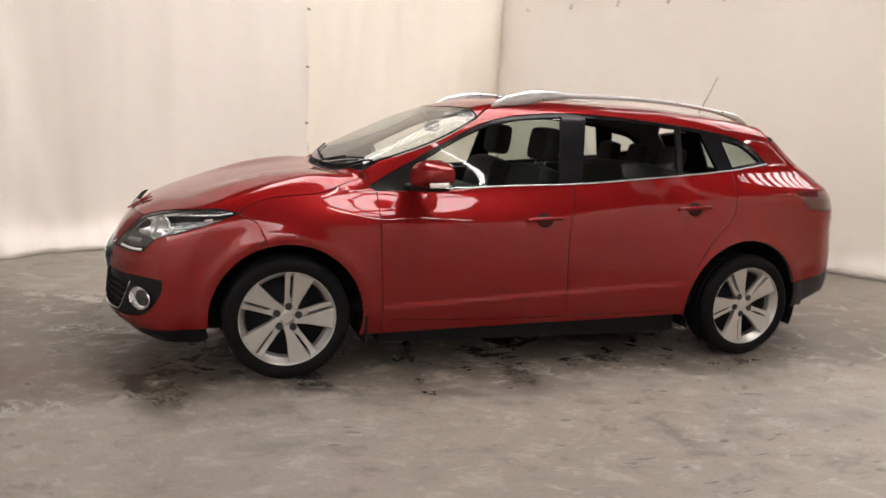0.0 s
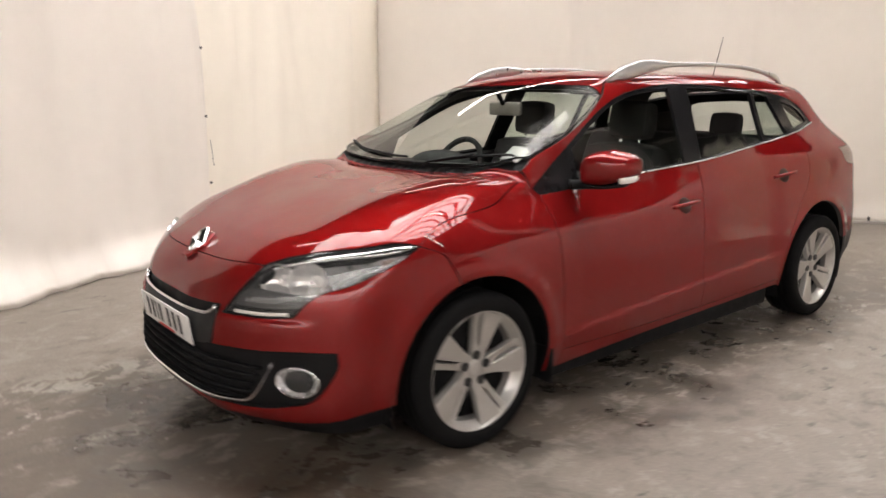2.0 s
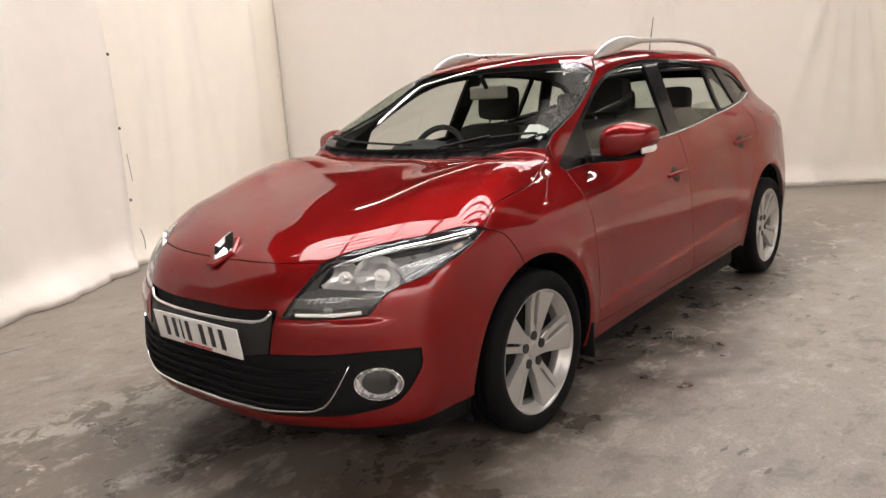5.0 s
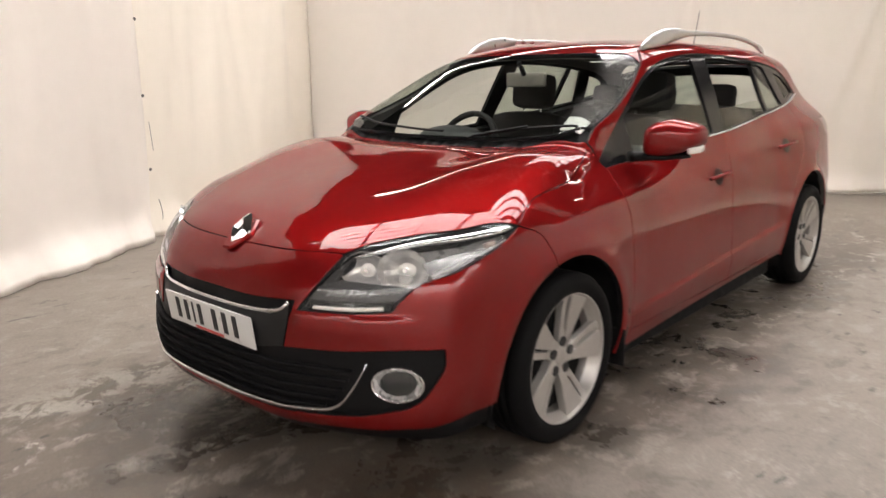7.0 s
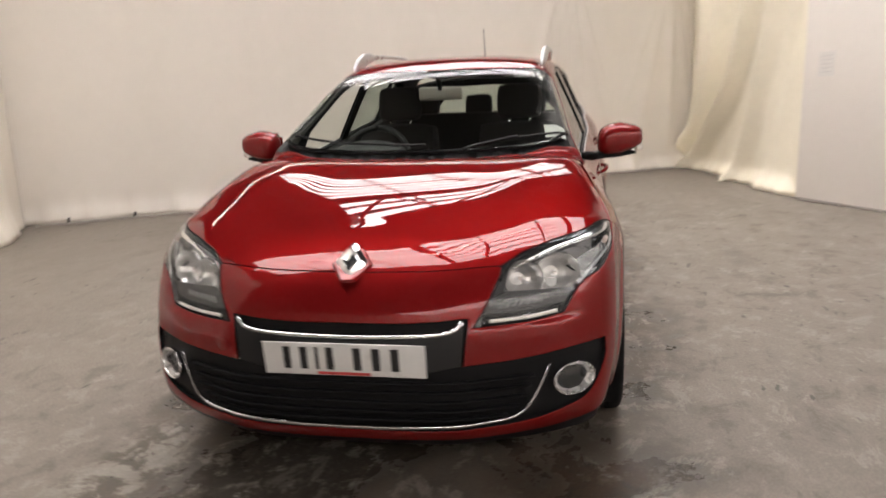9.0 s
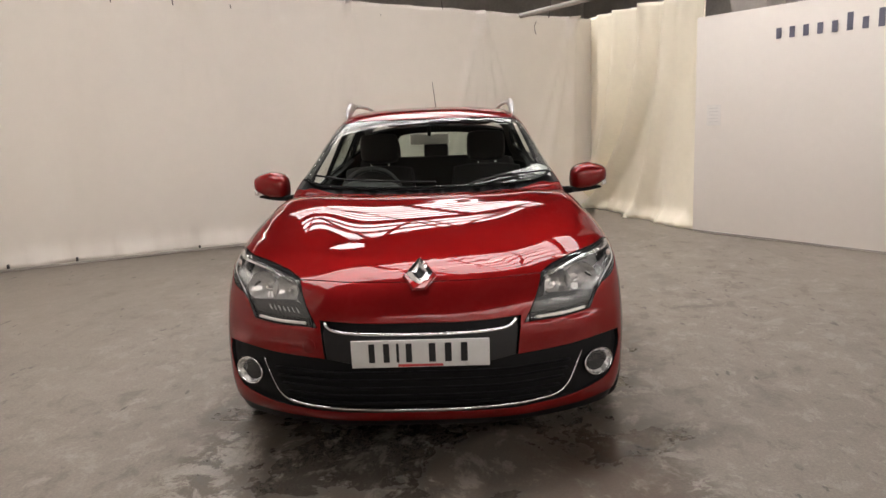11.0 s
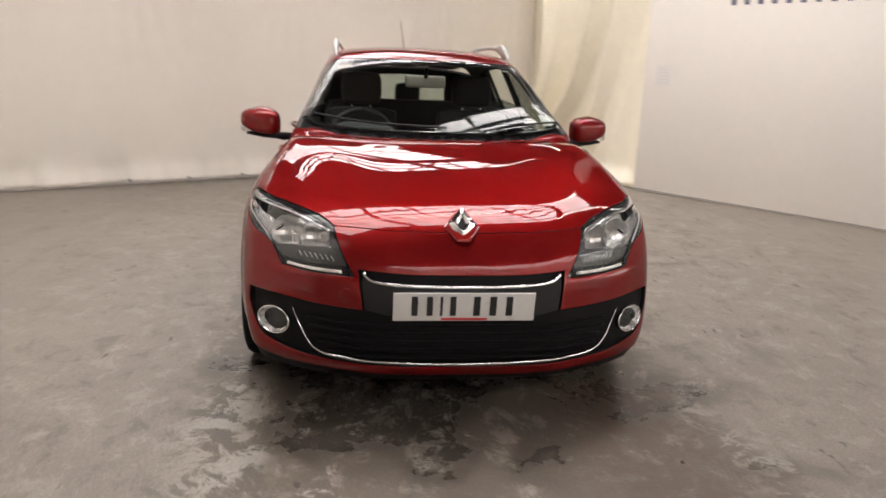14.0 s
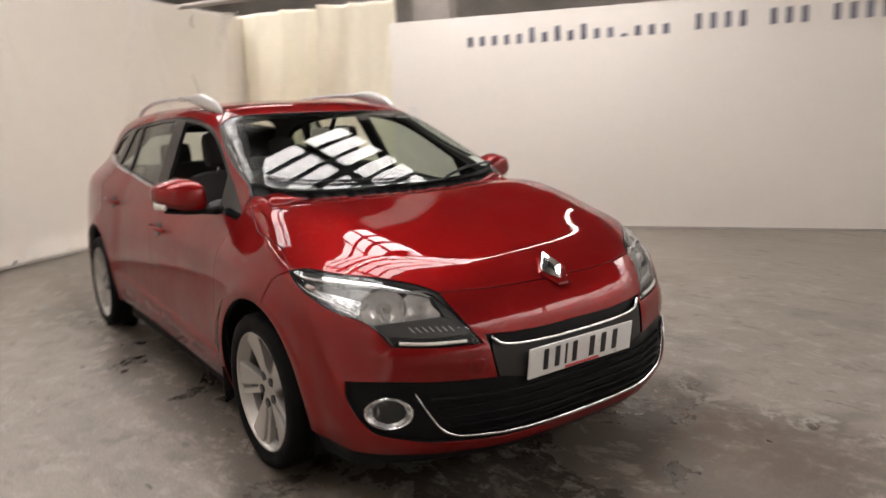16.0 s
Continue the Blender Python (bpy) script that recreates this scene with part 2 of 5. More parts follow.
def concrete():
    """Worn concrete: mottled grey-buff, flaked pale patches, damp stains and painted shade round where the car stands,
    drips and scuffs.
    """
    m = shader("worn_concrete", (.222, .190, .160), .5, vary=.13, scale=.8, fine=13, bump=.25, depth=.004)
    n, l = m.node_tree.nodes, m.node_tree.links
    b = n["Principled BSDF"]
    where = n.new("ShaderNodeTexCoord").outputs["Object"]
    col = b.inputs["Base Color"].links[0].from_socket

    def raw(size, detail, rough=.65, stretch=None, warp=0.0):
        t = n.new("ShaderNodeTexNoise")
        t.inputs["Scale"].default_value, t.inputs["Detail"].default_value, t.inputs["Distortion"].default_value, t.inputs["Roughness"].default_value = size, detail, warp, rough
        src = where
        if stretch:
            mp = n.new("ShaderNodeMapping")
            mp.inputs["Rotation"].default_value, mp.inputs["Scale"].default_value = (0, 0, stretch[0]), (stretch[1], stretch[2], 1)
            l.new(where, mp.inputs["Vector"])
            src = mp.outputs[0]
        l.new(src, t.inputs["Vector"])
        return t.outputs["Fac"]

    def step(value, low, high):
        r = n.new("ShaderNodeMapRange")
        r.interpolation_type = "SMOOTHSTEP"
        r.inputs["From Min"].default_value, r.inputs["From Max"].default_value = low, high
        l.new(value, r.inputs["Value"])
        return r.outputs["Result"]

    def maths(op, a, c, clamp=True):
        k = n.new("ShaderNodeMath")
        k.operation, k.use_clamp = op, clamp
        for i, v in enumerate((a, c)):
            if isinstance(v, (int, float)): k.inputs[i].default_value = v
            else: l.new(v, k.inputs[i])
        return k.outputs[0]

    def mixed(fac, a, colour):
        x = n.new("ShaderNodeMix")
        x.data_type = "RGBA"
        l.new(fac, x.inputs[0]), l.new(a, x.inputs[6])
        x.inputs[7].default_value = (*colour, 1)
        return x.outputs[2]
    sep = n.new("ShaderNodeSeparateXYZ")
    l.new(where, sep.inputs[0])

    sway = maths("MULTIPLY", maths("SUBTRACT", raw(2.2, 9, .7), .5, False), .7, False)

    def bay(axis, centre, half, soft):
        k = maths("ADD", maths("SUBTRACT", sep.outputs[axis], centre, False), sway, False)
        r = n.new("ShaderNodeMapRange")
        r.interpolation_type = "SMOOTHSTEP"
        r.inputs["From Min"].default_value, r.inputs["From Max"].default_value = half + soft, half - soft
        l.new(maths("ABSOLUTE", k, 0, False), r.inputs["Value"])
        return r.outputs["Result"]
    # the worn, damp bay under and round the parked car; its dark tone also paints the car's shade
    damp_shade = maths("MULTIPLY", bay(0, 1.3, 2.3, .45), bay(1, -.02, 1.13, .26))
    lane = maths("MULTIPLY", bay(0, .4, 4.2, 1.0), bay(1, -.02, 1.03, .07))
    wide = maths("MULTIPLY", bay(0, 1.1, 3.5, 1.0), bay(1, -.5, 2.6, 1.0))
    # damp stains, broken up by the grain of the slab
    mottle = raw(4.5, 12, .75, (.4, 1, 1.4), .4)
    soak = maths("ADD", raw(2.1, 12, .62, None, .6), maths("MULTIPLY", damp_shade, .28, False), False)
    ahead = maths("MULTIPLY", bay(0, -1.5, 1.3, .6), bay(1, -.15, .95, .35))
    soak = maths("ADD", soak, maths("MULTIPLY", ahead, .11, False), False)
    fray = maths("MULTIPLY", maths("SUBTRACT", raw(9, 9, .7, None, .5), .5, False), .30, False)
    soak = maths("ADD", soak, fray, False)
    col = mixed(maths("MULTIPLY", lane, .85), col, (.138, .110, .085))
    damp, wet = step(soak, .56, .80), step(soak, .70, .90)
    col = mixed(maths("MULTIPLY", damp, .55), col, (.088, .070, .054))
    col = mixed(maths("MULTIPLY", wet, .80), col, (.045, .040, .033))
    # mottling and flaked pale patches
    col = mixed(maths("MULTIPLY", step(mottle, .52, .62), maths("ADD", maths("MULTIPLY", wide, .45), .2)), col, (.31, .278, .24))
    col = mixed(maths("MULTIPLY", step(mottle, .47, .36), maths("ADD", maths("MULTIPLY", wide, .6), .15)), col, (.125, .104, .085))
    dry = maths("SUBTRACT", 1.0, maths("MULTIPLY", wet, .75))
    flake = maths("MULTIPLY", step(raw(5, 12, .74, (1.1, 1, 1.3), .6), .56, .615), step(raw(1.3, 4), .46, .58))
    col = mixed(maths("MULTIPLY", maths("MULTIPLY", flake, dry), maths("ADD", maths("MULTIPLY", wide, .4), maths("MULTIPLY", lane, .62))), col, (.42, .385, .34))
    scuff = step(raw(1.3, 10, .65, (.55, .45, 2.2), .3), .52, .70)
    col = mixed(maths("MULTIPLY", scuff, .4), col, (.125, .112, .098))
    spots = maths("MULTIPLY", step(raw(13, 3, .5, (.6, .5, 1.4)), .655, .70), step(raw(1.2, 3), .43, .58))
    col = mixed(maths("MULTIPLY", spots, .75), col, (.05, .043, .037))
    # a brown patch before the car, flaked paint along the lane's edge, an oily streak beside it
    def blot(cx, cy, hx, hy, soft=.12):
        return maths("MULTIPLY", bay(0, cx, hx, soft), bay(1, cy, hy, soft))
    brown = maths("MULTIPLY", blot(-1.0, -.72, .55, .24), step(raw(6, 9, .7, None, .4), .36, .52))
    col = mixed(maths("MULTIPLY", brown, .75), col, (.098, .066, .046))
    crust = maths("MULTIPLY", blot(-.95, .88, .55, .13), step(raw(8, 10, .72, None, .5), .47, .55))
    crust2 = maths("MULTIPLY", blot(-1.05, -1.03, .55, .05), step(raw(9, 10, .72, None, .5), .48, .56))
    col = mixed(maths("MULTIPLY", maths("MAXIMUM", crust, crust2), .7), col, (.40, .37, .32))
    oil = maths("MULTIPLY", blot(1.54, -1.84, .07, .19, .06), step(raw(12, 8, .7), .40, .52))
    col = mixed(maths("MULTIPLY", oil, .7), col, (.085, .070, .058))
    grain = step(raw(90, 4, .7), .35, .7)
    x = n.new("ShaderNodeMix")
    x.data_type, x.blend_type = "RGBA", "MULTIPLY"
    x.inputs[0].default_value = .22
    l.new(col, x.inputs[6]), l.new(grain, x.inputs[7])
    l.new(x.outputs[2], b.inputs["Base Color"])
    r = n.new("ShaderNodeMapRange")
    r.inputs["To Min"].default_value, r.inputs["To Max"].default_value = .52, .22
    l.new(wet, r.inputs["Value"]), l.new(r.outputs["Result"], b.inputs["Roughness"])
    return m


CONCRETE = concrete()

# ---- mesh helpers ----


def put(name, verts, faces, material, parent=None, label="", smooth=False, normals=None, slots=()):
    me = bpy.data.meshes.new(name)
    me.from_pydata([tuple(v) for v in verts], [], [tuple(int(i) for i in f) for f in faces])
    for mt in (material, *slots):
        me.materials.append(mt)
    if smooth or normals is not None:
        me.polygons.foreach_set("use_smooth", [True]*len(me.polygons))
    me.validate()
    if normals is not None and len(me.vertices) == len(normals):
        me.normals_split_custom_set_from_vertices([tuple(v) for v in normals])
    me.update()
    ob = new(name, me)
    if parent: ob.parent = parent
    if label: tagged(ob, label)
    return ob


def part(name, bm, material, parent, label="", smooth=True, sharp=40):
    bmesh.ops.recalc_face_normals(bm, faces=bm.faces)
    me = bpy.data.meshes.new(name)
    if smooth:
        for f in bm.faces: f.smooth = True
        for e in bm.edges:
            if len(e.link_faces) == 2 and e.calc_face_angle(0) > radians(sharp): e.smooth = False
    bm.to_mesh(me)
    bm.free()
    me.materials.append(material)
    ob = new(name, me)
    if parent: ob.parent = parent
    if label: tagged(ob, label)
    return ob


def thing(name, label, category, group="", kind="", at=(0, 0, 0)):
    ob = new(name)
    ob.location = at
    return tagged(ob, label, category, group, kind)


def box(bm, centre, size, turn=None, bevel=0.0, seg=2):
    m = Matrix.Translation(centre) @ (turn or Matrix()) @ Matrix.Diagonal((*size, 1))
    made = bmesh.ops.create_cube(bm, size=1, matrix=m)
    if bevel:
        edges = list({e for v in made["verts"] for e in v.link_edges})
        bmesh.ops.bevel(bm, geom=edges, offset=bevel, segments=seg, affect="EDGES", profile=.5)
    return bm


def rod(bm, a, b, r, r2=None, seg=12):
    a, b = Vector(a), Vector(b)
    m = Matrix.Translation((a + b)/2) @ (b - a).to_track_quat("Z", "Y").to_matrix().to_4x4()
    bmesh.ops.create_cone(bm, cap_ends=True, segments=seg, radius1=r, radius2=r if r2 is None else r2, depth=(b - a).length, matrix=m)
    return bm


def smooth_line(pts, step=.02):
    """A Catmull-Rom curve through the points, sampled about every step."""
    p = np.array(pts, float)
    if len(p) == 2:
        k = max(1, int(np.linalg.norm(p[1] - p[0])/step))
        return p[0] + (p[1] - p[0])*np.linspace(0, 1, k + 1)[:, None]
    q = np.vstack([2*p[0] - p[1], p, 2*p[-1] - p[-2]])
    out = []
    for i in range(1, len(q) - 2):
        a, b, c, d = q[i - 1:i + 3]
        k = max(2, int(np.linalg.norm(c - b)/step))
        t = np.linspace(0, 1, k, endpoint=False)[:, None]
        out.append(.5*(2*b + (c - a)*t + (2*a - 5*b + 4*c - d)*t**2 + (3*b - a - 3*c + d)*t**3))
    return np.vstack(out + [p[-1:]])


def sweep(path, wide, high, up=None, closed=False, seg=10, flat=.0):
    """Verts and faces of a bar with a rounded section along a path; wide and high may be arrays."""
    p = np.array(path, float)
    n = len(p)
    t = np.gradient(p, axis=0)
    t /= np.linalg.norm(t, axis=1, keepdims=True)
    up = np.tile(np.array((0, 0, 1.0)), (n, 1)) if up is None else np.array(up, float).reshape(-1, 3)*np.ones((n, 1))
    s = np.cross(t, up)
    s /= np.maximum(np.linalg.norm(s, axis=1, keepdims=True), 1e-9)
    u = np.cross(s, t)
    w, h = np.ones(n)*wide/2, np.ones(n)*high/2
    a = np.linspace(0, 2*np.pi, seg, endpoint=False)
    ca, sa = np.sign(np.cos(a))*np.abs(np.cos(a))**.7, np.sign(np.sin(a))*np.abs(np.sin(a))**.7
    v = (p[:, None] + s[:, None]*(w[:, None]*ca)[..., None] + u[:, None]*(h[:, None]*sa)[..., None]).reshape(-1, 3)
    f = [(i*seg + j, i*seg + (j + 1) % seg, (i + 1)*seg + (j + 1) % seg, (i + 1)*seg + j) for i in range(n - 1) for j in range(seg)]
    f += [tuple(range(seg))[::-1], tuple((n - 1)*seg + j for j in range(seg))]
    return v, f


def bar(name, path, wide, high, material, parent, label="", up=None, seg=10):
    v, f = sweep(path, wide, high, up, seg=seg)
    return put(name, v, f, material, parent, label, smooth=True)


def lathe(profile, seg=48, axis=1):
    """Verts and faces of a profile of (radius, along) turned round the y axis."""
    a = np.linspace(0, 2*np.pi, seg, endpoint=False)
    v = np.array([(r*np.cos(t), y, r*np.sin(t)) for r, y in profile for t in a])
    k = len(profile)
    f = [(i*seg + j, i*seg + (j + 1) % seg, (i + 1)*seg + (j + 1) % seg, (i + 1)*seg + j) for i in range(k - 1) for j in range(seg)]
    return v, f


# ---- the form of the car body ----
def spline(pts):
    """A smooth curve through a few (position, value) pairs, for arrays."""
    xs, ys = np.array(pts, float).T
    h, d = np.diff(xs), np.diff(ys) / np.diff(xs)
    m = np.empty_like(ys)
    m[0], m[-1] = d[0], d[-1]
    for i in range(1, len(xs) - 1):
        m[i] = (d[i - 1] * h[i] + d[i] * h[i - 1]) / (h[i] + h[i - 1])
    def at(x):
        x = np.asarray(x, float)
        i = np.clip(np.searchsorted(xs, x) - 1, 0, len(xs) - 2)
        s = x - xs[i]
        u = s / h[i]
        inside = (2*u**3 - 3*u**2 + 1)*ys[i] + (u**3 - 2*u**2 + u)*h[i]*m[i] + (3*u**2 - 2*u**3)*ys[i+1] + (u**3 - u**2)*h[i]*m[i+1]
        return np.where(x < xs[0], ys[0] + (x - xs[0])*m[0], np.where(x > xs[-1], ys[-1] + (x - xs[-1])*m[-1], inside))
    return at


def ease(x, a, b):
    t = np.clip((x - a) / (b - a), 0, 1)
    return t*t*(3 - 2*t)


def soft_max(a, b, k):
    return np.maximum(a, b) + np.maximum(k - np.abs(a - b), 0)**2 / (4*k)


AXLE = 2.703
plan_width = spline([(-.8, .81), (-.5, .838), (-.25, .869), (0, .889), (.4, .878), (.9, .868), (1.5, .866), (2.1, .874), (2.7, .889), (3.1, .848), (3.4, .79), (3.7, .72)])
tuck = spline([(.1, .09), (.2, .05), (.3, .02), (.4, .004), (.5, 0), (.62, .005), (.72, .014), (.8, .030), (.88, .058), (.97, .099), (1.1, .158), (1.2, .204), (1.3, .252), (1.4, .304), (1.5, .362)])
belt = spline([(-.9, .94), (.4, .953), (1.0, .977), (1.55, 1.0), (2.2, 1.056), (2.9, 1.14), (3.6, 1.17)])
upper_taper = spline([(1.4, 0), (1.7, .0), (2.3, .027), (2.9, .034), (3.3, .021)])
roof_taper = spline([(1.6, 0), (1.9, .002), (2.3, .022), (2.9, .070), (3.3, .096)])
screen_taper = spline([(-.3, 0), (-.05, .03), (.15, .042), (.4, .045), (.6, .040), (.95, .028), (1.25, .014), (1.5, .005)])
nose = spline([(.12, -.71), (.2, -.81), (.26, -.854), (.32, -.868), (.4, -.863), (.5, -.852), (.6, -.829), (.66, -.807), (.71, -.775), (.75, -.738), (.82, -.645)])
nose_sweep = spline([(0, 0), (.2, .003), (.37, .026), (.46, .06), (.54, .094), (.63, .139), (.7, .187), (.76, .237), (.82, .304), (.86, .373), (.9, .482), (.95, .66)])
hood_line = spline([(-.86, .632), (-.73, .767), (-.61, .819), (-.45, .869), (-.23, .930), (0, .977), (.14, .999), (.3, 1.002), (.45, 1.007)])
roof_line = spline([(.9, 1.393), (1.15, 1.434), (1.5, 1.459), (1.9, 1.461), (2.3, 1.456), (2.8, 1.42), (3.1, 1.375), (3.3, 1.335)])
tail = spline([(.15, 3.49), (.25, 3.59), (.38, 3.68), (.55, 3.70), (.75, 3.675), (.9, 3.663), (1, 3.607), (1.1, 3.448), (1.2, 3.285), (1.3, 3.167), (1.4, 3.069), (1.5, 2.961)])

FALL_FRONT, FALL_LESS, HOOD_CREST = .078, .066, .0275
SCREEN_X, SCREEN_Z, SCREEN_SLOPE, SCREEN_BOW, SCREEN_BULGE = .286, 1.054, .485, .0555, .05
ROOF_CAMBER, TAIL_BOW = .049, .346
screen_foot = spline([(0, .232), (.22, .244), (.45, .280), (.62, .338), (.70, .385), (.8, .43)])


def body_field(x, y, z):
    """Below zero inside the car's closed outer form."""
    y = np.abs(y)
    zz = z - (belt(x) - .97)*ease(z, .5, .9)
    taper = upper_taper(x)*ease(z, .6, .9) + roof_taper(x)*ease(z, .95, 1.15) + np.clip(screen_taper(x), 0, 1)*ease(z, .78, .95)
    lip = 0
    for axle in (0, AXLE):
        lip = lip + .011*np.exp(-((np.hypot(x - axle, z - .315) - .395)/.045)**2)
    step = .011*ease(z, .322 + .057*x, .345 + .057*x) * ease(x, .3, .6) * (1 - ease(x, 2.1, 2.3))
    side = y - (plan_width(x) - tuck(zz) + lip - step - taper)
    fall = FALL_FRONT - FALL_LESS*ease(x, -.3, .15)
    hood = z - (hood_line(x) - fall*(y/.83)**3.2 + HOOD_CREST*np.exp(-((y - .56)/.18)**2)*ease(x, -.65, -.1)*(1 - .6*ease(x, -.15, .25)))
    s = (x - SCREEN_X)/.82
    screen = z - (SCREEN_Z + (x - SCREEN_X - SCREEN_BOW*(y/.67)**2)*SCREEN_SLOPE + SCREEN_BULGE*np.clip(s*(1 - s), -.3, 1)) + (4 - 3.3*ease(y, .66, .74))*np.maximum(screen_foot(y) - x, 0)
    roof = z - (roof_line(x) - ROOF_CAMBER*(y/.6)**2.6)
    top = -soft_max(-hood - 3*np.maximum(x - SCREEN_X - .11, 0), -soft_max(screen*.9, roof, .05), .003 + .06*ease(y, .67, .76))
    ledge = .011*ease(z, .598, .578)*ease(z, .47, .56)*ease(y, .35, .42)*(1 - ease(y, .66, .76))
    front = (nose(z) - ledge + nose_sweep(y) - x)*.9
    back = (x - (tail(z) - TAIL_BOW*(y/.8)**2.8))*.85
    floor = .165 - z
    f = soft_max(side, top, .07)
    f = soft_max(f, front, .05)
    f = soft_max(f, back, .08)
    return soft_max(f, floor, .03)


CENTRE = {"cyl": .15, "pol": .75, "tail": 2.55}


def spread(kind, p):
    """Points of space as flat coordinates of one of the ways in which a panel is laid out."""
    x, y, z = np.array(p, float).reshape(-1, 3).T
    if kind == "side": return np.stack([x, z], -1)
    if kind == "top": return np.stack([x, y], -1)
    if kind == "cyl": return np.stack([.8*np.arctan2(y, CENTRE["cyl"] - x), z], -1)
    if kind == "front": return np.stack([y, z], -1)
    if kind == "tail": return np.stack([.8*np.arctan2(y, x - CENTRE["tail"]), z], -1)
    return np.stack([x, .65*np.arctan2(y, z - CENTRE["pol"])], -1)


def onto(kind, q, field=body_field):
    """The point of the body's surface over each flat coordinate."""
    u, v = np.array(q, float).reshape(-1, 2).T
    o = np.zeros_like(u)
    if kind == "side": a, d = (u, o, v), (o, o + 1, o)
    elif kind == "top": a, d = (u, v, o + .3), (o, o, o + 1)
    elif kind == "cyl": a, d = (o + CENTRE["cyl"], o, v), (-np.cos(u/.8), np.sin(u/.8), o)
    elif kind == "front": a, d = (o + .4, u, v), (o - 1, o, o)
    elif kind == "tail": a, d = (o + CENTRE["tail"], o, v), (np.cos(u/.8), np.sin(u/.8), o)
    else: a, d = (u, o, o + CENTRE["pol"]), (o, np.sin(v/.65), np.cos(v/.65))
    a, d = np.stack(a, -1), np.stack(d, -1)
    lo, hi = o.copy(), o + 1.5
    for _ in range(40):
        mid = (lo + hi)/2
        inside = field(*(a + d*mid[:, None]).T) < 0
        lo, hi = np.where(inside, mid, lo), np.where(inside, hi, mid)
    return a + d*lo[:, None]


def outward(p, field=body_field):
    e = .004
    x, y, z = p.T
    n = np.stack([field(x + e, y, z) - field(x - e, y, z), field(x, y + e, z) - field(x, y - e, z), field(x, y, z + e) - field(x, y, z - e)], -1)
    return n/np.linalg.norm(n, axis=1, keepdims=True)


def loop_of(*parts, step=.02):
    """One closed outline from curves that follow each other; corners stay between them."""
    out = [smooth_line(p, step)[:-1] for p in parts]
    return np.vstack(out)


def whole(half, axis):
    """A half outline, from the middle line round to the middle line, and its mirror image."""
    h = np.array(half)
    m = h[::-1].copy()
    m[:, axis] *= -1
    return np.vstack([h, m[1:-1]] if abs(h[-1, axis]) < 1e-6 and abs(h[0, axis]) < 1e-6 else [h, m])


def within(q, loops):
    odd = np.zeros(len(q), bool)
    for p in loops:
        x1, y1 = p.T
        x2, y2 = np.roll(p, -1, 0).T
        for a, b, c, d in zip(x1, y1, x2, y2):
            cut = (b > q[:, 1]) != (d > q[:, 1])
            odd ^= cut & (q[:, 0] < (c - a)*(q[:, 1] - b)/((d - b) if d != b else 1e-12) + a)
    return odd


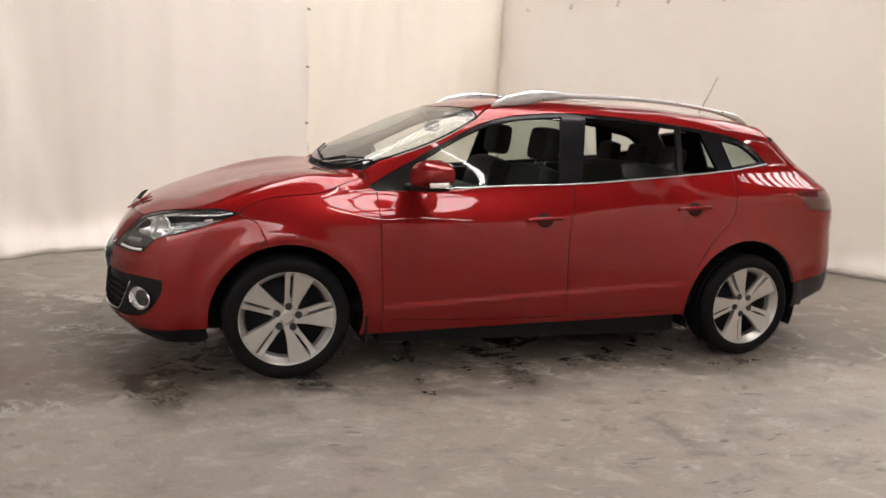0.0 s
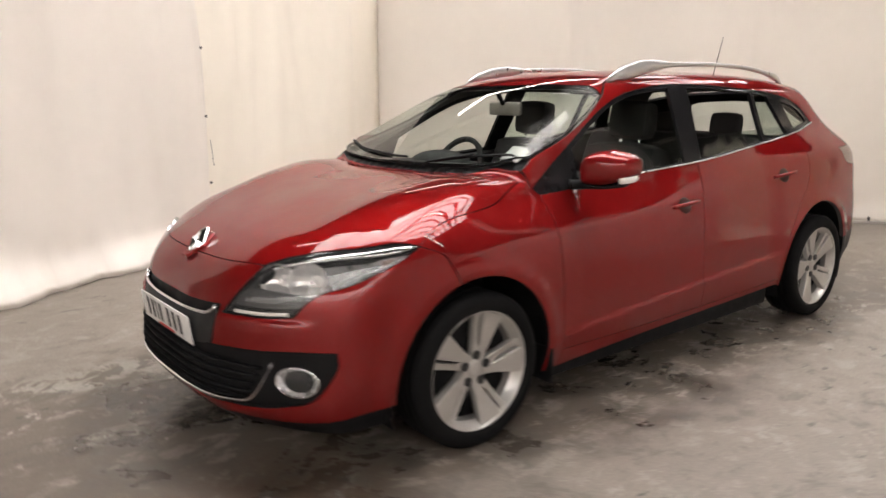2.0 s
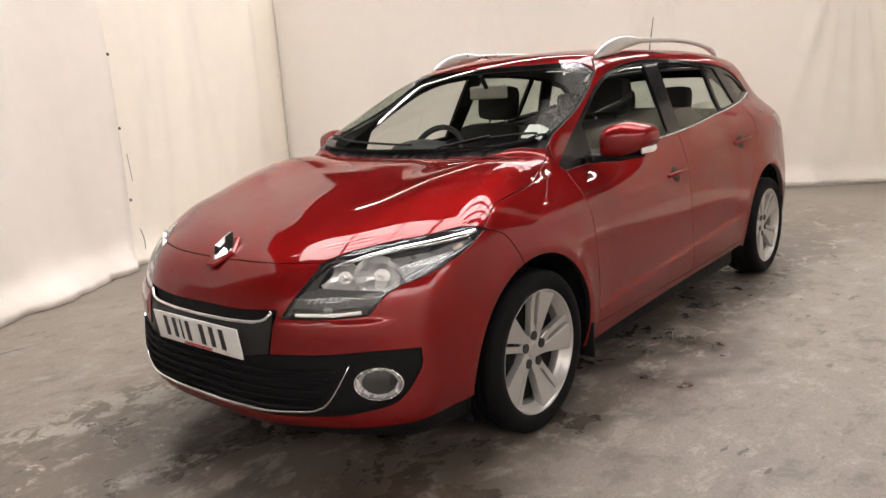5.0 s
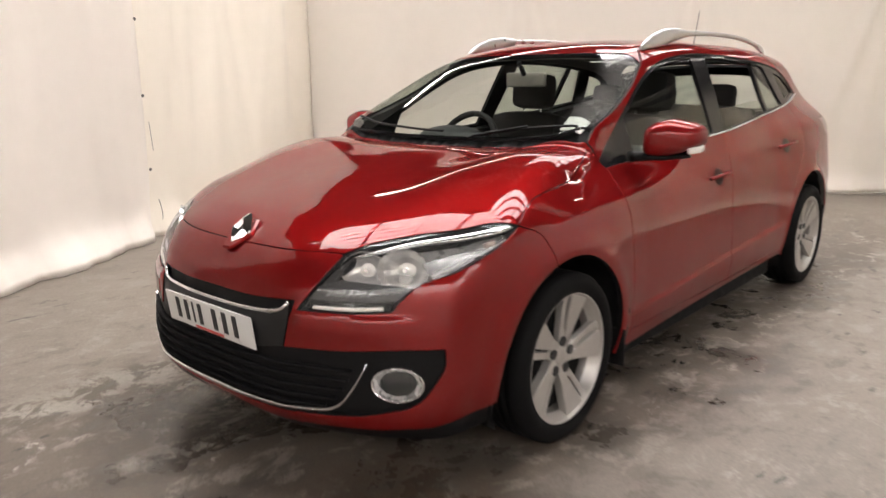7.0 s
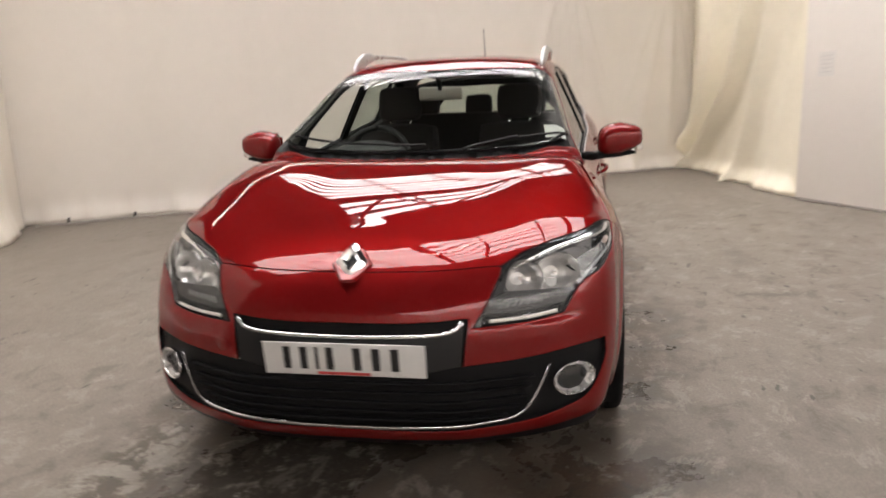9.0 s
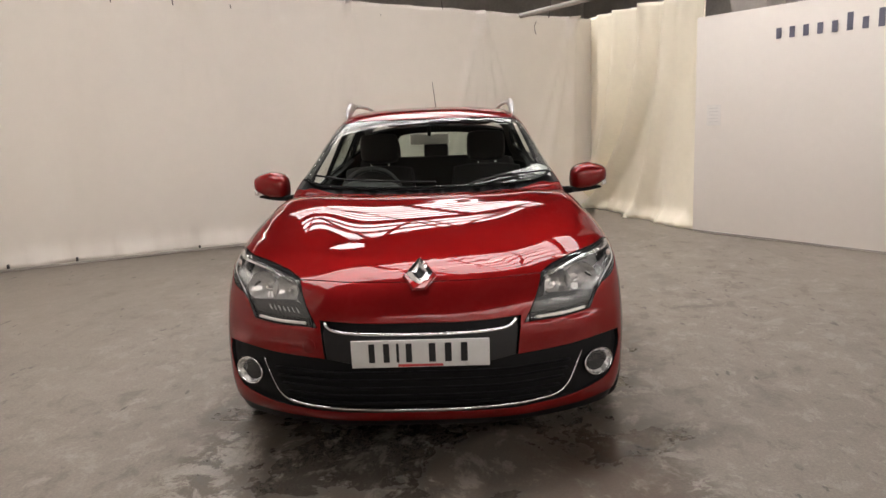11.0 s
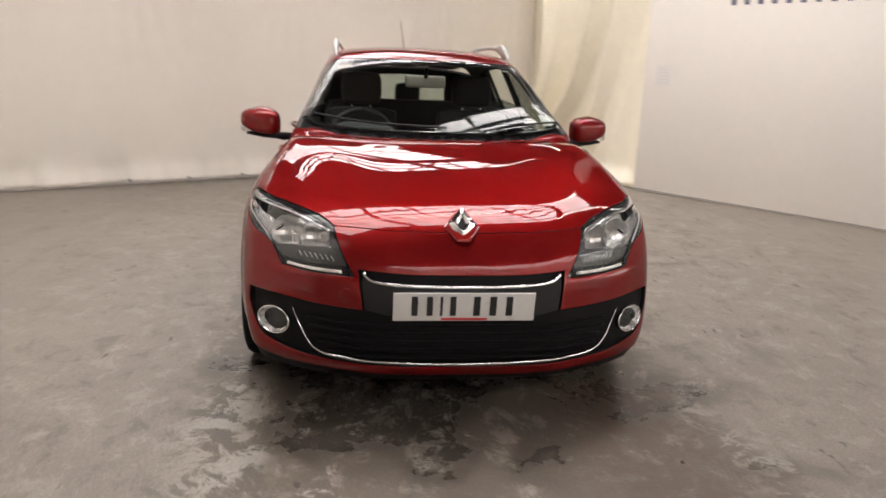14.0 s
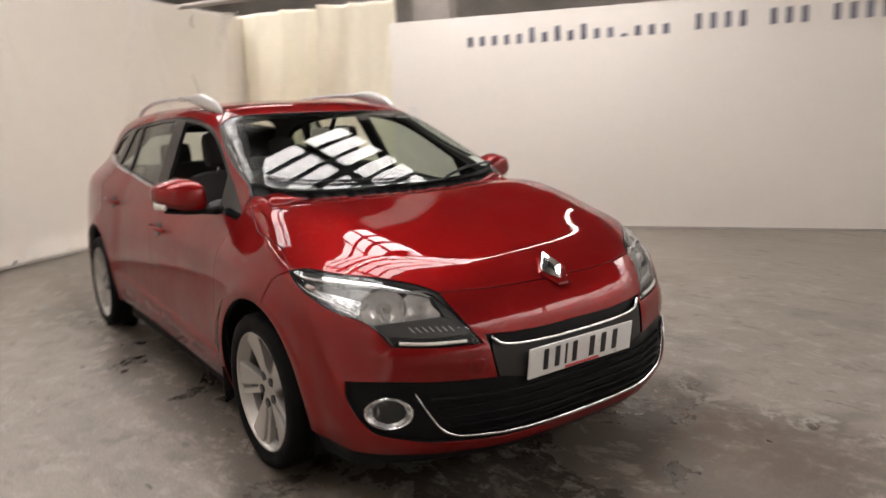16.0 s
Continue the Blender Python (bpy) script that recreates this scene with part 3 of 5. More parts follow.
def panel(name, kind, loops, material, parent, label="", side=1, gap=.0011, lift=0.0, thick=.022, step=.03, inner=None, round_=.0018):
    """A pressed panel that follows the body's form inside the outline, with rounded edges, a turned-in rim and a lining.
    side: 1 or -1, the half of the car, for panels laid out on one half."""
    loops = [np.array(p) for p in loops]
    lo, hi = loops[0].min(0), loops[0].max(0)
    gx, gy = np.meshgrid(np.arange(lo[0] + step/2, hi[0], step), np.arange(lo[1] + step/2, hi[1], step))
    gx = gx + (np.arange(gx.shape[0]) % 2)[:, None]*step/2
    grid = np.stack([gx.ravel(), gy.ravel()], -1)
    keep = within(grid, loops)
    rim = np.vstack(loops)
    keep &= (np.min(np.hypot(grid[:, None, 0] - rim[None, :, 0], grid[:, None, 1] - rim[None, :, 1]), axis=1) > step*.45)
    q = np.vstack([rim, grid[keep]])
    edges, start = [], 0
    for p in loops:
        edges += [(start + i, start + (i + 1) % len(p)) for i in range(len(p))]
        start += len(p)
    vs, _, fs, origin, _, _ = geometry.delaunay_2d_cdt([Vector(v) for v in q], edges, [], 0, 1e-6)
    v2 = np.array([tuple(v) for v in vs])
    tri = np.array([f for f in fs if len(f) == 3])
    tri = tri[within(v2[tri].mean(1), loops)]
    where = {o: i for i, os in enumerate(origin) for o in os}
    p3 = onto(kind, v2)
    n3 = outward(p3)
    p3 = p3 + n3*lift
    c = np.cross(p3[tri[:, 1]] - p3[tri[:, 0]], p3[tri[:, 2]] - p3[tri[:, 0]])
    wrong = (c*n3[tri[:, 0]]).sum(1) < 0
    tri[wrong] = tri[wrong][:, ::-1]
    V, N, F, M = [p3], [n3], [tri.tolist()], [0]*len(tri)
    count, start = len(p3), 0
    for k, p in enumerate(loops):
        ids = np.array([where[start + i] for i in range(len(p))])
        start += len(p)
        b, nb = p3[ids], n3[ids]
        t = np.roll(b, -1, 0) - np.roll(b, 1, 0)
        t /= np.maximum(np.linalg.norm(t, axis=1, keepdims=True), 1e-9)
        o = np.cross(t, nb)
        # outwards: away from the sheet, tested a little way off in the flat layout
        probe = spread(kind, b - nb*lift + o*.004)
        if within(probe, loops).mean() > .5: o = -o
        b = b - o*(gap + round_)
        p3[ids] = b
        r1 = b + o*round_ - nb*round_
        r2 = r1 - nb*thick
        m = len(ids)
        V += [r1, r1, r2]
        N += [o, o, o]
        for i in range(m):
            j = (i + 1) % m
            quads = [(ids[i], ids[j], count + j, count + i), (count + m + i, count + m + j, count + 2*m + j, count + 2*m + i)]
            F.append([list(qd) for qd in quads])
            M += [0, 1]
        count += 3*m
    faces = []
    for f in F:
        faces += f
    allv, alln = np.vstack(V), np.vstack(N)
    # turn every rim face so that it looks the way its rim does
    fixed = []
    for f in faces:
        a_, b_, c_ = allv[f[0]], allv[f[1]], allv[f[2]]
        fixed.append(f if np.dot(np.cross(b_ - a_, c_ - a_), alln[list(f)].sum(0)) >= 0 else f[::-1])
    if inner is not False:
        k = len(allv)
        allv, alln = np.vstack([allv, p3 - n3*thick]), np.vstack([alln, -n3])
        fixed += [[int(i) + k for i in f[::-1]] for f in tri]
        M += [1]*len(tri)
    if side < 0:
        allv, alln = allv*(1, -1, 1), alln*(1, -1, 1)
        fixed = [f[::-1] for f in fixed]
    ob = put(name, allv, fixed, material, parent, label, normals=alln, slots=(inner or LINING,))
    if len(ob.data.polygons) == len(M):
        ob.data.polygons.foreach_set("material_index", M)
    return ob


def track(kind, pts, lift=0.0, step=.02, side=1):
    """A smooth line laid over the body."""
    q = smooth_line(pts, step)
    p = onto(kind, q)
    n = outward(p)
    p = p + n*lift
    return (p*(1, side, 1), n*(1, side, 1))


def across(src, dst, pts, step=.02):
    """A line given in one layout, in the coordinates of another."""
    return spread(dst, onto(src, smooth_line(pts, step)))


# ---- the hall: floor, roof, sheets and boards ----


def ground_height(x, y):
    """The floor dips a little where the car stands."""
    d = np.hypot(np.maximum(np.abs(x - 1.35) - 1.9, 0), np.maximum(np.abs(y) - .95, 0))
    return .010 + .085*ease(d, .2, 2.6)


xs = np.concatenate([np.linspace(-16, -4, 13)[:-1], np.linspace(-4, 7.5, 93), np.linspace(7.5, 20, 13)[1:]])
ys = np.concatenate([np.linspace(-16, -6.5, 11)[:-1], np.linspace(-6.5, 5.5, 97), np.linspace(5.5, 18, 13)[1:]])
gx, gy = np.meshgrid(xs, ys, indexing="ij")
gz = ground_height(gx, gy)
k = len(ys)
floor_faces = [(i*k + j, (i + 1)*k + j, (i + 1)*k + j + 1, i*k + j + 1) for i in range(len(xs) - 1) for j in range(k - 1)]
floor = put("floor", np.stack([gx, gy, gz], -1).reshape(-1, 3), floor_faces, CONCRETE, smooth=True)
tagged(floor, "worn pale concrete floor with damp dark stains, its colour darkened for shade round the car", "floor", kind="structure")


def cloth(name, a, b, heights, folds, material, label, lean=0.0, sag=0.0, pool=.12, seed=0, top_pins=0, step=.05, slant=0.0, fans=(), swoops=()):
    """A hung sheet from a to b on the floor: soft vertical folds, a little slack at its top between the ties, its foot turned out on the floor."""
    rng = random.Random(seed)
    a, b = np.array(a), np.array(b)
    length = np.linalg.norm(b - a)
    d = (b - a)/length
    n = np.array((-d[1], d[0]))
    creases = []
    for count, size, amp in folds:
        creases += [(rng.uniform(0, length), size*rng.uniform(.6, 1.6), amp*rng.uniform(.5, 1.2)*rng.choice((-1, 1, 1)), slant + rng.uniform(-.2, .2), rng.uniform(.2, 1.1), rng.uniform(.35, 1.2)) for _ in range(count)]
    height = max(heights)
    nu, nv = max(2, int(length/step)), max(2, int(height/.05))
    u = np.linspace(0, length, nu + 1)
    v = np.linspace(0, 1, nv + 1)
    U, Vv = np.meshgrid(u, v, indexing="ij")
    off = np.zeros_like(U)
    for u0, size, amp, slant, mid, reach in creases:
        off += amp*np.exp(-((U - u0 - slant*(Vv - .5)*height)/size)**2)*np.exp(-((Vv - mid)/reach)**2)
    # long folds that hang straight and sweep aside towards the foot
    for u0, shift, size, amp in swoops:
        off += amp*np.exp(-((U - u0 - shift*(1 - Vv)**2.3)/(size*(1 + .8*(1 - Vv))))**2)
    # wrinkles that fan out downwards from a tie
    for u0, spread_, amp, reach in fans:
        for k_ in range(5):
            lean_ = (k_ - 2)*spread_*rng.uniform(.7, 1.2)
            down = 1 - Vv
            off += amp*rng.uniform(.5, 1)*np.exp(-((U - u0 - lean_*down*height)/(.02 + .055*down))**2)*np.exp(-(down/reach)**2)
    if top_pins:
        gap = length/top_pins
        t = np.abs(((U/gap) % 1) - .5)*2
        off += .012*(1 - t)*ease(Vv, .55, 1)
        drop = sag*(1 - t**2)*ease(Vv, .9, 1)
    else:
        drop = 0*U
    off *= ease(U, -.02, .18)*ease(length - U, -.02, .18)
    off += pool*ease(U, 0, .3)*(1 - ease(Vv, 0, .10))**2 + .02*np.sin(U*2.1)*(1 - Vv)
    foot = (1 - ease(Vv, 0, .14))**1.5*ease(U, 0, .3)
    off += foot*(.030*np.sin(U*6.3 + seed) + .018*np.sin(U*15.1 + 2*seed) + .010*np.sin(U*31 + seed))
    X = a[0] + d[0]*U + n[0]*(off + lean*Vv)
    Y = a[1] + d[1]*U + n[1]*(off + lean*Vv)
    base = ground_height(X, Y) + .004
    tall = heights[0] + (heights[1] - heights[0])*U/length
    Z = base + Vv*(tall - base) - drop
    P = np.stack([X, Y, Z], -1)
    back = P - np.array((n[0], n[1], 0))*.004
    m = nv + 1
    V = np.vstack([P.reshape(-1, 3), back.reshape(-1, 3)])
    half = len(V)//2
    F = [(i*m + j, (i + 1)*m + j, (i + 1)*m + j + 1, i*m + j + 1) for i in range(nu) for j in range(nv)]
    F += [tuple(half + q for q in f[::-1]) for f in F]
    edge = [i*m for i in range(nu + 1)] + [nu*m + j for j in range(1, m)] + [i*m + nv for i in range(nu - 1, -1, -1)] + [j for j in range(nv - 1, 0, -1)]
    F += [(edge[i], half + edge[i], half + edge[(i + 1) % len(edge)], edge[(i + 1) % len(edge)]) for i in range(len(edge))]
    ob = put(name, V, F, material, smooth=True)
    return tagged(ob, label, "curtain", kind="structure")


# side sheets, two lengths that overlap at a row of eyelets; the normal looks into the bay
SIDE_DIR = np.array((.842, .54))
SIDE_IN = np.array((.54, -.842))
CORNER = np.array((3.22, 4.58))
SEAM = np.array((.648, 3.363))
cloth("wall_side_1", CORNER + (.02, -.03), SEAM - .30*SIDE_DIR, (3.3, 3.3), [(12, .10, .016), (7, .28, .045), (9, .05, .009)], CREAM_SHEET, "cream heavy plastic sheet hung as a side wall", pool=.05, seed=3)
cloth("wall_side_2", SEAM + .03*SIDE_DIR + .009*SIDE_IN, np.array((-1.87, 1.965)), (3.3, 3.3), [(12, .09, .022), (8, .26, .05), (12, .05, .012)], SHEET, "cream plastic sheet with soft folds and eyelets along its edge", pool=.10, seed=8)
cloth("wall_back", np.array((7.45, -2.26)), CORNER + np.array((-.03, .05)), (2.74, 2.86), [(10, .12, .008), (8, .5, .03)], BACK_SHEET, "white plastic sheet tied along its top as back wall", sag=.012, pool=.06, seed=5, top_pins=13, fans=((2.03, .13, .07, .75), (.55, .20, .06, .9), (3.9, .14, .032, .45), (5.7, .14, .03, .4), (4.8, .12, .02, .3)))
cloth("wall_curtain", np.array((4.61, -2.743)) + np.array((-.821, -.571))*.06 - np.array((-.571, .821))*.045, np.array((7.40, -2.10)), (2.63, 2.76), [(6, .08, .030), (5, .22, .045), (7, .05, .014)], YELLOW_SHEET, "yellowed plastic sheet hanging in loose vertical folds", sag=.010, pool=.10, seed=11, top_pins=9, slant=-.12, swoops=((1.05, 1.6, .06, .22), (1.37, 1.5, .08, -.15), (.62, .75, .055, .15), (1.8, 1.2, .08, .18), (2.4, .5, .07, .09)))


def eyelet(at, normal):
    ob = thing("eyelet", "small dark metal eyelet in the sheet", "eyelet", "eyelets of the side sheet", at=at)
    a = np.linspace(0, 2*np.pi, 14)
    t = np.cross(normal, (0, 0, 1))
    ring = [tuple(.013*np.cos(s)*t + np.array((0, 0, .010*np.sin(s)))) for s in a]
    bar("ring", ring, .007, .007, STEEL, ob, up=normal, seg=6)
    bm = bmesh.new()
    c = np.array((0, 0, 0.0))
    rod(bm, c - .002*normal, c + .002*normal, .011)
    part("hole", bm, INK, ob)
    return ob


N3 = np.array((*SIDE_IN, 0))
for z in (2.288, 1.73, 1.174, .615):
    p = SEAM + .035*SIDE_IN + SIDE_DIR*(-.01 + .012*(1.7 - z))
    eyelet((p[0], p[1], z), N3)
# the slit where the two lengths gape
slit = bar("sheet_slit", [(SEAM[0] + .028 + .02*s, SEAM[1] - .062 + .012*s, .98 - .22*s) for s in np.linspace(0, 1, 9)], .006, .003, INK, None, up=N3, seg=6)
tagged(slit, "dark slit where two sheets overlap", "gap", kind="structure")
low = bar("sheet_slit", [(SEAM[0] + .05 + .03*np.sin(3*s), SEAM[1] - .055 + .03*s, .38 - .26*s) for s in np.linspace(0, 1, 9)], .009, .003, INK, None, up=N3, seg=6)
tagged(low, "dark gap at the foot of two overlapping sheets", "gap", kind="structure")

# white board wall with lettering
WALL_A, WALL_D = np.array((4.61, -2.743)), np.array((-.821, -.571))
WALL_N = np.array((-.571, .821))
bm = bmesh.new()
turn = Matrix.Rotation(math.atan2(WALL_D[1], WALL_D[0]), 4, "Z")
mid = WALL_A + WALL_D*5.0 - WALL_N*.015
box(bm, (mid[0], mid[1], 1.18), (10.0, .03, 2.36), turn, .004)
wall = tagged(part("wall_white", bm, WHITE_WALL, None), "white painted board wall with slate lettering", "wall", kind="structure")


# strip added for the shadow gap under the boards, and a batten along the foot of the back sheet
bm = bmesh.new()
foot_mid = WALL_A + WALL_D*5.0 + WALL_N*.004
box(bm, (foot_mid[0], foot_mid[1], .105), (9.96, .012, .012), turn, .002, 1)
tagged(part("baseboard", bm, GREY_PAINT, None), "grey narrow strip for the shadow gap at the foot of the white board wall", "baseboard", kind="structure")
BACK_A, BACK_B = np.array((7.2, -1.95)), CORNER + np.array((.02, -.16))
bm = bmesh.new()
way = BACK_B - BACK_A
inward = np.array((-way[1], way[0]))/np.linalg.norm(way)
mid = (BACK_A + BACK_B)/2 + inward*.085
box(bm, (mid[0], mid[1], .108), (np.linalg.norm(way), .03, .022), Matrix.Rotation(math.atan2(way[1], way[0]), 4, "Z"), .003, 1)
tagged(part("trim_batten", bm, GREY_PAINT, None), "grey batten laid along the foot of the back sheet", "trim", kind="structure")


def wall_place(s, z, out=.004):
    q = WALL_A + WALL_D*s + WALL_N*out
    return Vector((q[0], q[1], z))


def lettering(name, s0, s1, z0, heights, label):
    """A row of plain bars, one where each sign of the lettering stands."""
    row = thing(name, label, "lettering", at=wall_place(s0, z0))
    w = (s1 - s0)/len(heights)
    for i, h in enumerate(heights):
        if not h: continue
        bm = bmesh.new()
        c = WALL_D*(w*(i + .5))
        box(bm, (c[0], c[1], h/2), (w*.4, .004, h), turn, .001, 1)
        part("bar", bm, LETTER, row)
    return row


lettering("wall_lettering", .87, 3.03, 2.045, (.1, .1, .1, .1, .1, .155, .1, .155, .1, .155, .1, .1, .03, .1, .1, .1), "slate blue row of bars lettered on the white board")
lettering("wall_lettering", 3.2, 4.95, 2.065, (.15, .15, .15, .15, 0, .15, .15, .15, 0, .15, .15, .15, .15), "slate blue row of taller bars on the white board")
note = thing("paper_notice", "faded paper notice stuck on the white wall", "notice", at=wall_place(.15, 1.235, .003))
bm = bmesh.new()
box(bm, (*(WALL_D*.085), .108), (.17, .002, .215), turn, .0006, 1)
part("sheet", bm, NOTICE, note)
for j in range(5):
    bm = bmesh.new()
    c = WALL_D*.085 + WALL_N*.0018
    box(bm, (c[0], c[1], .04 + .035*j), (.11, .0012, .007), turn)
    part("bar", bm, FADED, note)

# pole over the curtain, ties and loose cords over the back sheet
pole = thing("curtain_pole", "white steel scaffold pole above the curtain", "pole", at=(7.1, -1.9, 2.76))
bm = bmesh.new()
rod(bm, (-.6, .85, -.06), (-2.75, -.95, .06), .032, seg=16)
part("tube", bm, GREY_PAINT, pole)
B_DIR = (CORNER - np.array((7.34, -2.08)))/np.linalg.norm(CORNER - np.array((7.34, -2.08)))
B_IN = np.array((-B_DIR[1], B_DIR[0]))
for i in range(13):
    p = np.array((7.34, -2.08)) + B_DIR*(i + .5)*.594
    tie = thing("sheet_tie", "dark cord tie at the top of the back sheet", "tie", "ties along the back sheet", at=(p[0], p[1], 2.665))
    bm = bmesh.new()
    rod(bm, (B_IN[0]*.014, B_IN[1]*.014, -.02), (-B_IN[0]*.02, -B_IN[1]*.02, .05), .006, seg=8)
    part("cord", bm, ROPE, tie)
for s, z0, z1, sw in ((.95, 2.66, 2.50, .03), (.75, 4.2, 2.72, -.10), (2.4, 4.2, 2.75, .08)):
    p = np.array((7.34, -2.08)) + B_DIR*s + B_IN*.03
    cord = thing("loose_cord", "thin loose cord hanging over the sheet", "cord", at=(p[0], p[1], z0))
    bar("cord", [(B_DIR[0]*sw*np.sin(3*t), B_DIR[1]*sw*np.sin(3*t), (z1 - z0)*t) for t in np.linspace(0, 1, 14)], .009, .009, ROPE, cord, up=(1, 0, 0), seg=6)

# clips that hold the foot of the back sheet
for i in range(9):
    p = CORNER - B_DIR*(.43 + .6*i) + B_IN*.07
    clip = thing("hem_clip", "small dark clip at the foot of the back sheet", "clip", "clips along the back sheet", at=(p[0], p[1], ground_height(p[0], p[1])))
    bm = bmesh.new()
    box(bm, (0, 0, .028), (.024, .018, .056), bevel=.004)
    part("jaw", bm, DARK_STEEL, clip)

# hall shell: dark roof, brick walls and one added pale wall, well outside the bay
Q0, Q1, P0, P1, TOP = -5.5, 15.0, -9.0, 17.0, 6.2
bm = bmesh.new()
for q, p, sq, sp in ((Q0, (P0 + P1)/2, .3, P1 - P0), (Q1, (P0 + P1)/2, .3, P1 - P0), ((Q0 + Q1)/2, P0, Q1 - Q0, .3), ((Q0 + Q1)/2, P1, Q1 - Q0, .3)):
    c = room(q, p, TOP/2)
    b2 = bmesh.new()
    box(b2, c, (sq + .3, sp + .3, TOP), Matrix.Rotation(radians(-60.2), 4, "Z"))
    # the wall at P1 is out of view, pale only to bounce light forward
    tagged(part("wall_hall", b2, WHITE_WALL if p == P1 else BRICK, None), "unseen pale outer wall added to bounce soft light on the car's front" if p == P1 else "painted brick outer wall of the hall", "wall", kind="structure")
bm.free()
bm = bmesh.new()
box(bm, room((Q0 + Q1)/2, (P0 + P1)/2, TOP + .1), (Q1 - Q0, P1 - P0, .2), Matrix.Rotation(radians(-60.2), 4, "Z"))
tagged(part("ceiling", bm, ROOF_SHEET, None), "dark sheeted roof of the hall", "ceiling", kind="structure")
ROT = Matrix.Rotation(radians(-60.2), 4, "Z")
# steel: trusses across, purlins along
for p in (-6.5, -4.6, .1, 5.4, 8.2, 11.5):
    beam = thing("roof_truss", "dark painted steel roof truss", "truss", "trusses of the hall roof", at=room(0, p, 5.2))
    bm = bmesh.new()
    box(bm, ROT @ Vector(((Q0 + Q1)/2, 0, -.3)), (Q1 - Q0, .12, .14), ROT)
    part("lower_chord", bm, DARK_STEEL, beam)
    bm = bmesh.new()
    box(bm, ROT @ Vector(((Q0 + Q1)/2, 0, .75)), (Q1 - Q0, .12, .14), ROT)
    part("upper_chord", bm, DARK_STEEL, beam)
    for i in range(14):
        q = Q0 + (i + .5)*(Q1 - Q0)/14
        w = (Q1 - Q0)/28
        bm = bmesh.new()
        rod(bm, ROT @ Vector((q - w, 0, -.3)), ROT @ Vector((q, 0, .75)), .035, seg=8)
        rod(bm, ROT @ Vector((q, 0, .75)), ROT @ Vector((q + w, 0, -.3)), .035, seg=8)
        part("web", bm, DARK_STEEL, beam)


def rooflight(q, p, long, wide):
    """A band of glazed panes in dark bars, laid under the roof sheeting."""
    light = thing("rooflight", "bright daylit rooflight in dark glazing bars, the two far ones added as fill", "rooflight", "rooflights of the hall", at=room(q, p, TOP - .05))
    bm = bmesh.new()
    box(bm, ROT @ Vector((0, 0, 0)), (long, wide, .02), ROT)
    part("pane", bm, SKYLIGHT, light)
    count = max(2, int(long/1.1))
    for i in range(count + 1):
        bm = bmesh.new()
        box(bm, ROT @ Vector((-long/2 + i*long/count, 0, -.03)), (.05 if i % 3 else .2, wide + .1, .07), ROT)
        part("glazing_bar", bm, DARK_STEEL, light)
    rows = max(2, round(wide/.36))
    for i in range(rows + 1):
        bm = bmesh.new()
        box(bm, ROT @ Vector((0, -wide/2 + i*wide/rows, -.045)), (long + .1, .07 if i % 4 else .13, .07), ROT)
        part("edge_bar", bm, DARK_STEEL, light)
    return light


# glazed bands in the roof, two of them near the car; the far two are unseen, added fill
for p, wide, q0, q1 in ((-2.2, 4.0, 2.6, 8.0), (3.9, 2.4, -1.2, 7.5), (13.2, 7.0, 9.6, 14.6), (15.3, 2.9, -5.0, 9.4)):
    rooflight((q0 + q1)/2, p, q1 - q0, wide)


def strip_lamp(q, p, z, along):
    lamp = thing("strip_lamp", "white fluorescent strip lamp hung from the roof", "lamp", "strip lamps", at=room(q, p, z))
    t = ROT @ Matrix.Rotation(radians(along), 4, "Z")
    bm = bmesh.new()
    box(bm, (0, 0, .05), (1.55, .10, .06), t, .01)
    part("housing", bm, GREY_PAINT, lamp)
    bm = bmesh.new()
    rod(bm, t @ Vector((-.72, 0, 0)), t @ Vector((.72, 0, 0)), .019, seg=12)
    part("tube", bm, TUBE, lamp)
    for s in (-.6, .6):
        bm = bmesh.new()
        rod(bm, t @ Vector((s, 0, .07)), t @ Vector((s, 0, 6.18 - z)), .006, seg=6)
        part("hanger", bm, ROPE, lamp)
    return lamp


for q, p in ((.2, 4.3), (1.8, 4.3), (3.4, 4.3), (5.6, 5.2), (7.2, 5.2), (8.8, 5.2)):
    strip_lamp(q, p, 4.5, 0)
for p in (-.6, -2.3, -4.0):
    strip_lamp(8.75, p, 4.5, 90)
for i in range(4):
    strip_lamp(.2 + 1.05*i, -.4 - 1.1*i, 4.5, 46)
# grey post and dark rack behind the white board
post = thing("steel_post", "grey painted steel post behind the board wall", "post", at=(4.55, -3.35, .09))
bm = bmesh.new()
box(bm, (0, 0, 2.6), (.42, .34, 5.2), turn, .01)
part("shaft", bm, GREY_PAINT, post)


# ---- the car: nose towards -x, its left side towards -y ----
car = thing("car", "red metallic estate car, wet from rain, parked on the concrete", "car")


def arc(cx, r, a0, a1, cz=.315, step=6):
    a = np.radians(np.linspace(a0, a1, max(3, int(abs(a1 - a0)/step))))
    return [(cx + r*np.cos(t), cz + r*np.sin(t)) for t in a]


def half_loop(*parts):
    return np.vstack([loop_of(*parts), np.array(parts[-1])[-1:]])


# shared borders
HOOD_SEAM = [(-.733, 0), (-.727, .2), (-.709, .34), (-.664, .474)]
LAMP_TOP = [(-.664, .474), (-.60, .53), (-.545, .592), (-.42, .723), (-.33, .778), (-.24, .82)]
HOOD_SIDE = [(-.24, .82), (-.13, .79), (.03, .78), (.16, .763), (.265, .73), (.375, .692)]
HOOD_REAR = [(.375, .692), (.333, .62), (.273, .45), (.237, .22), (.225, 0)]
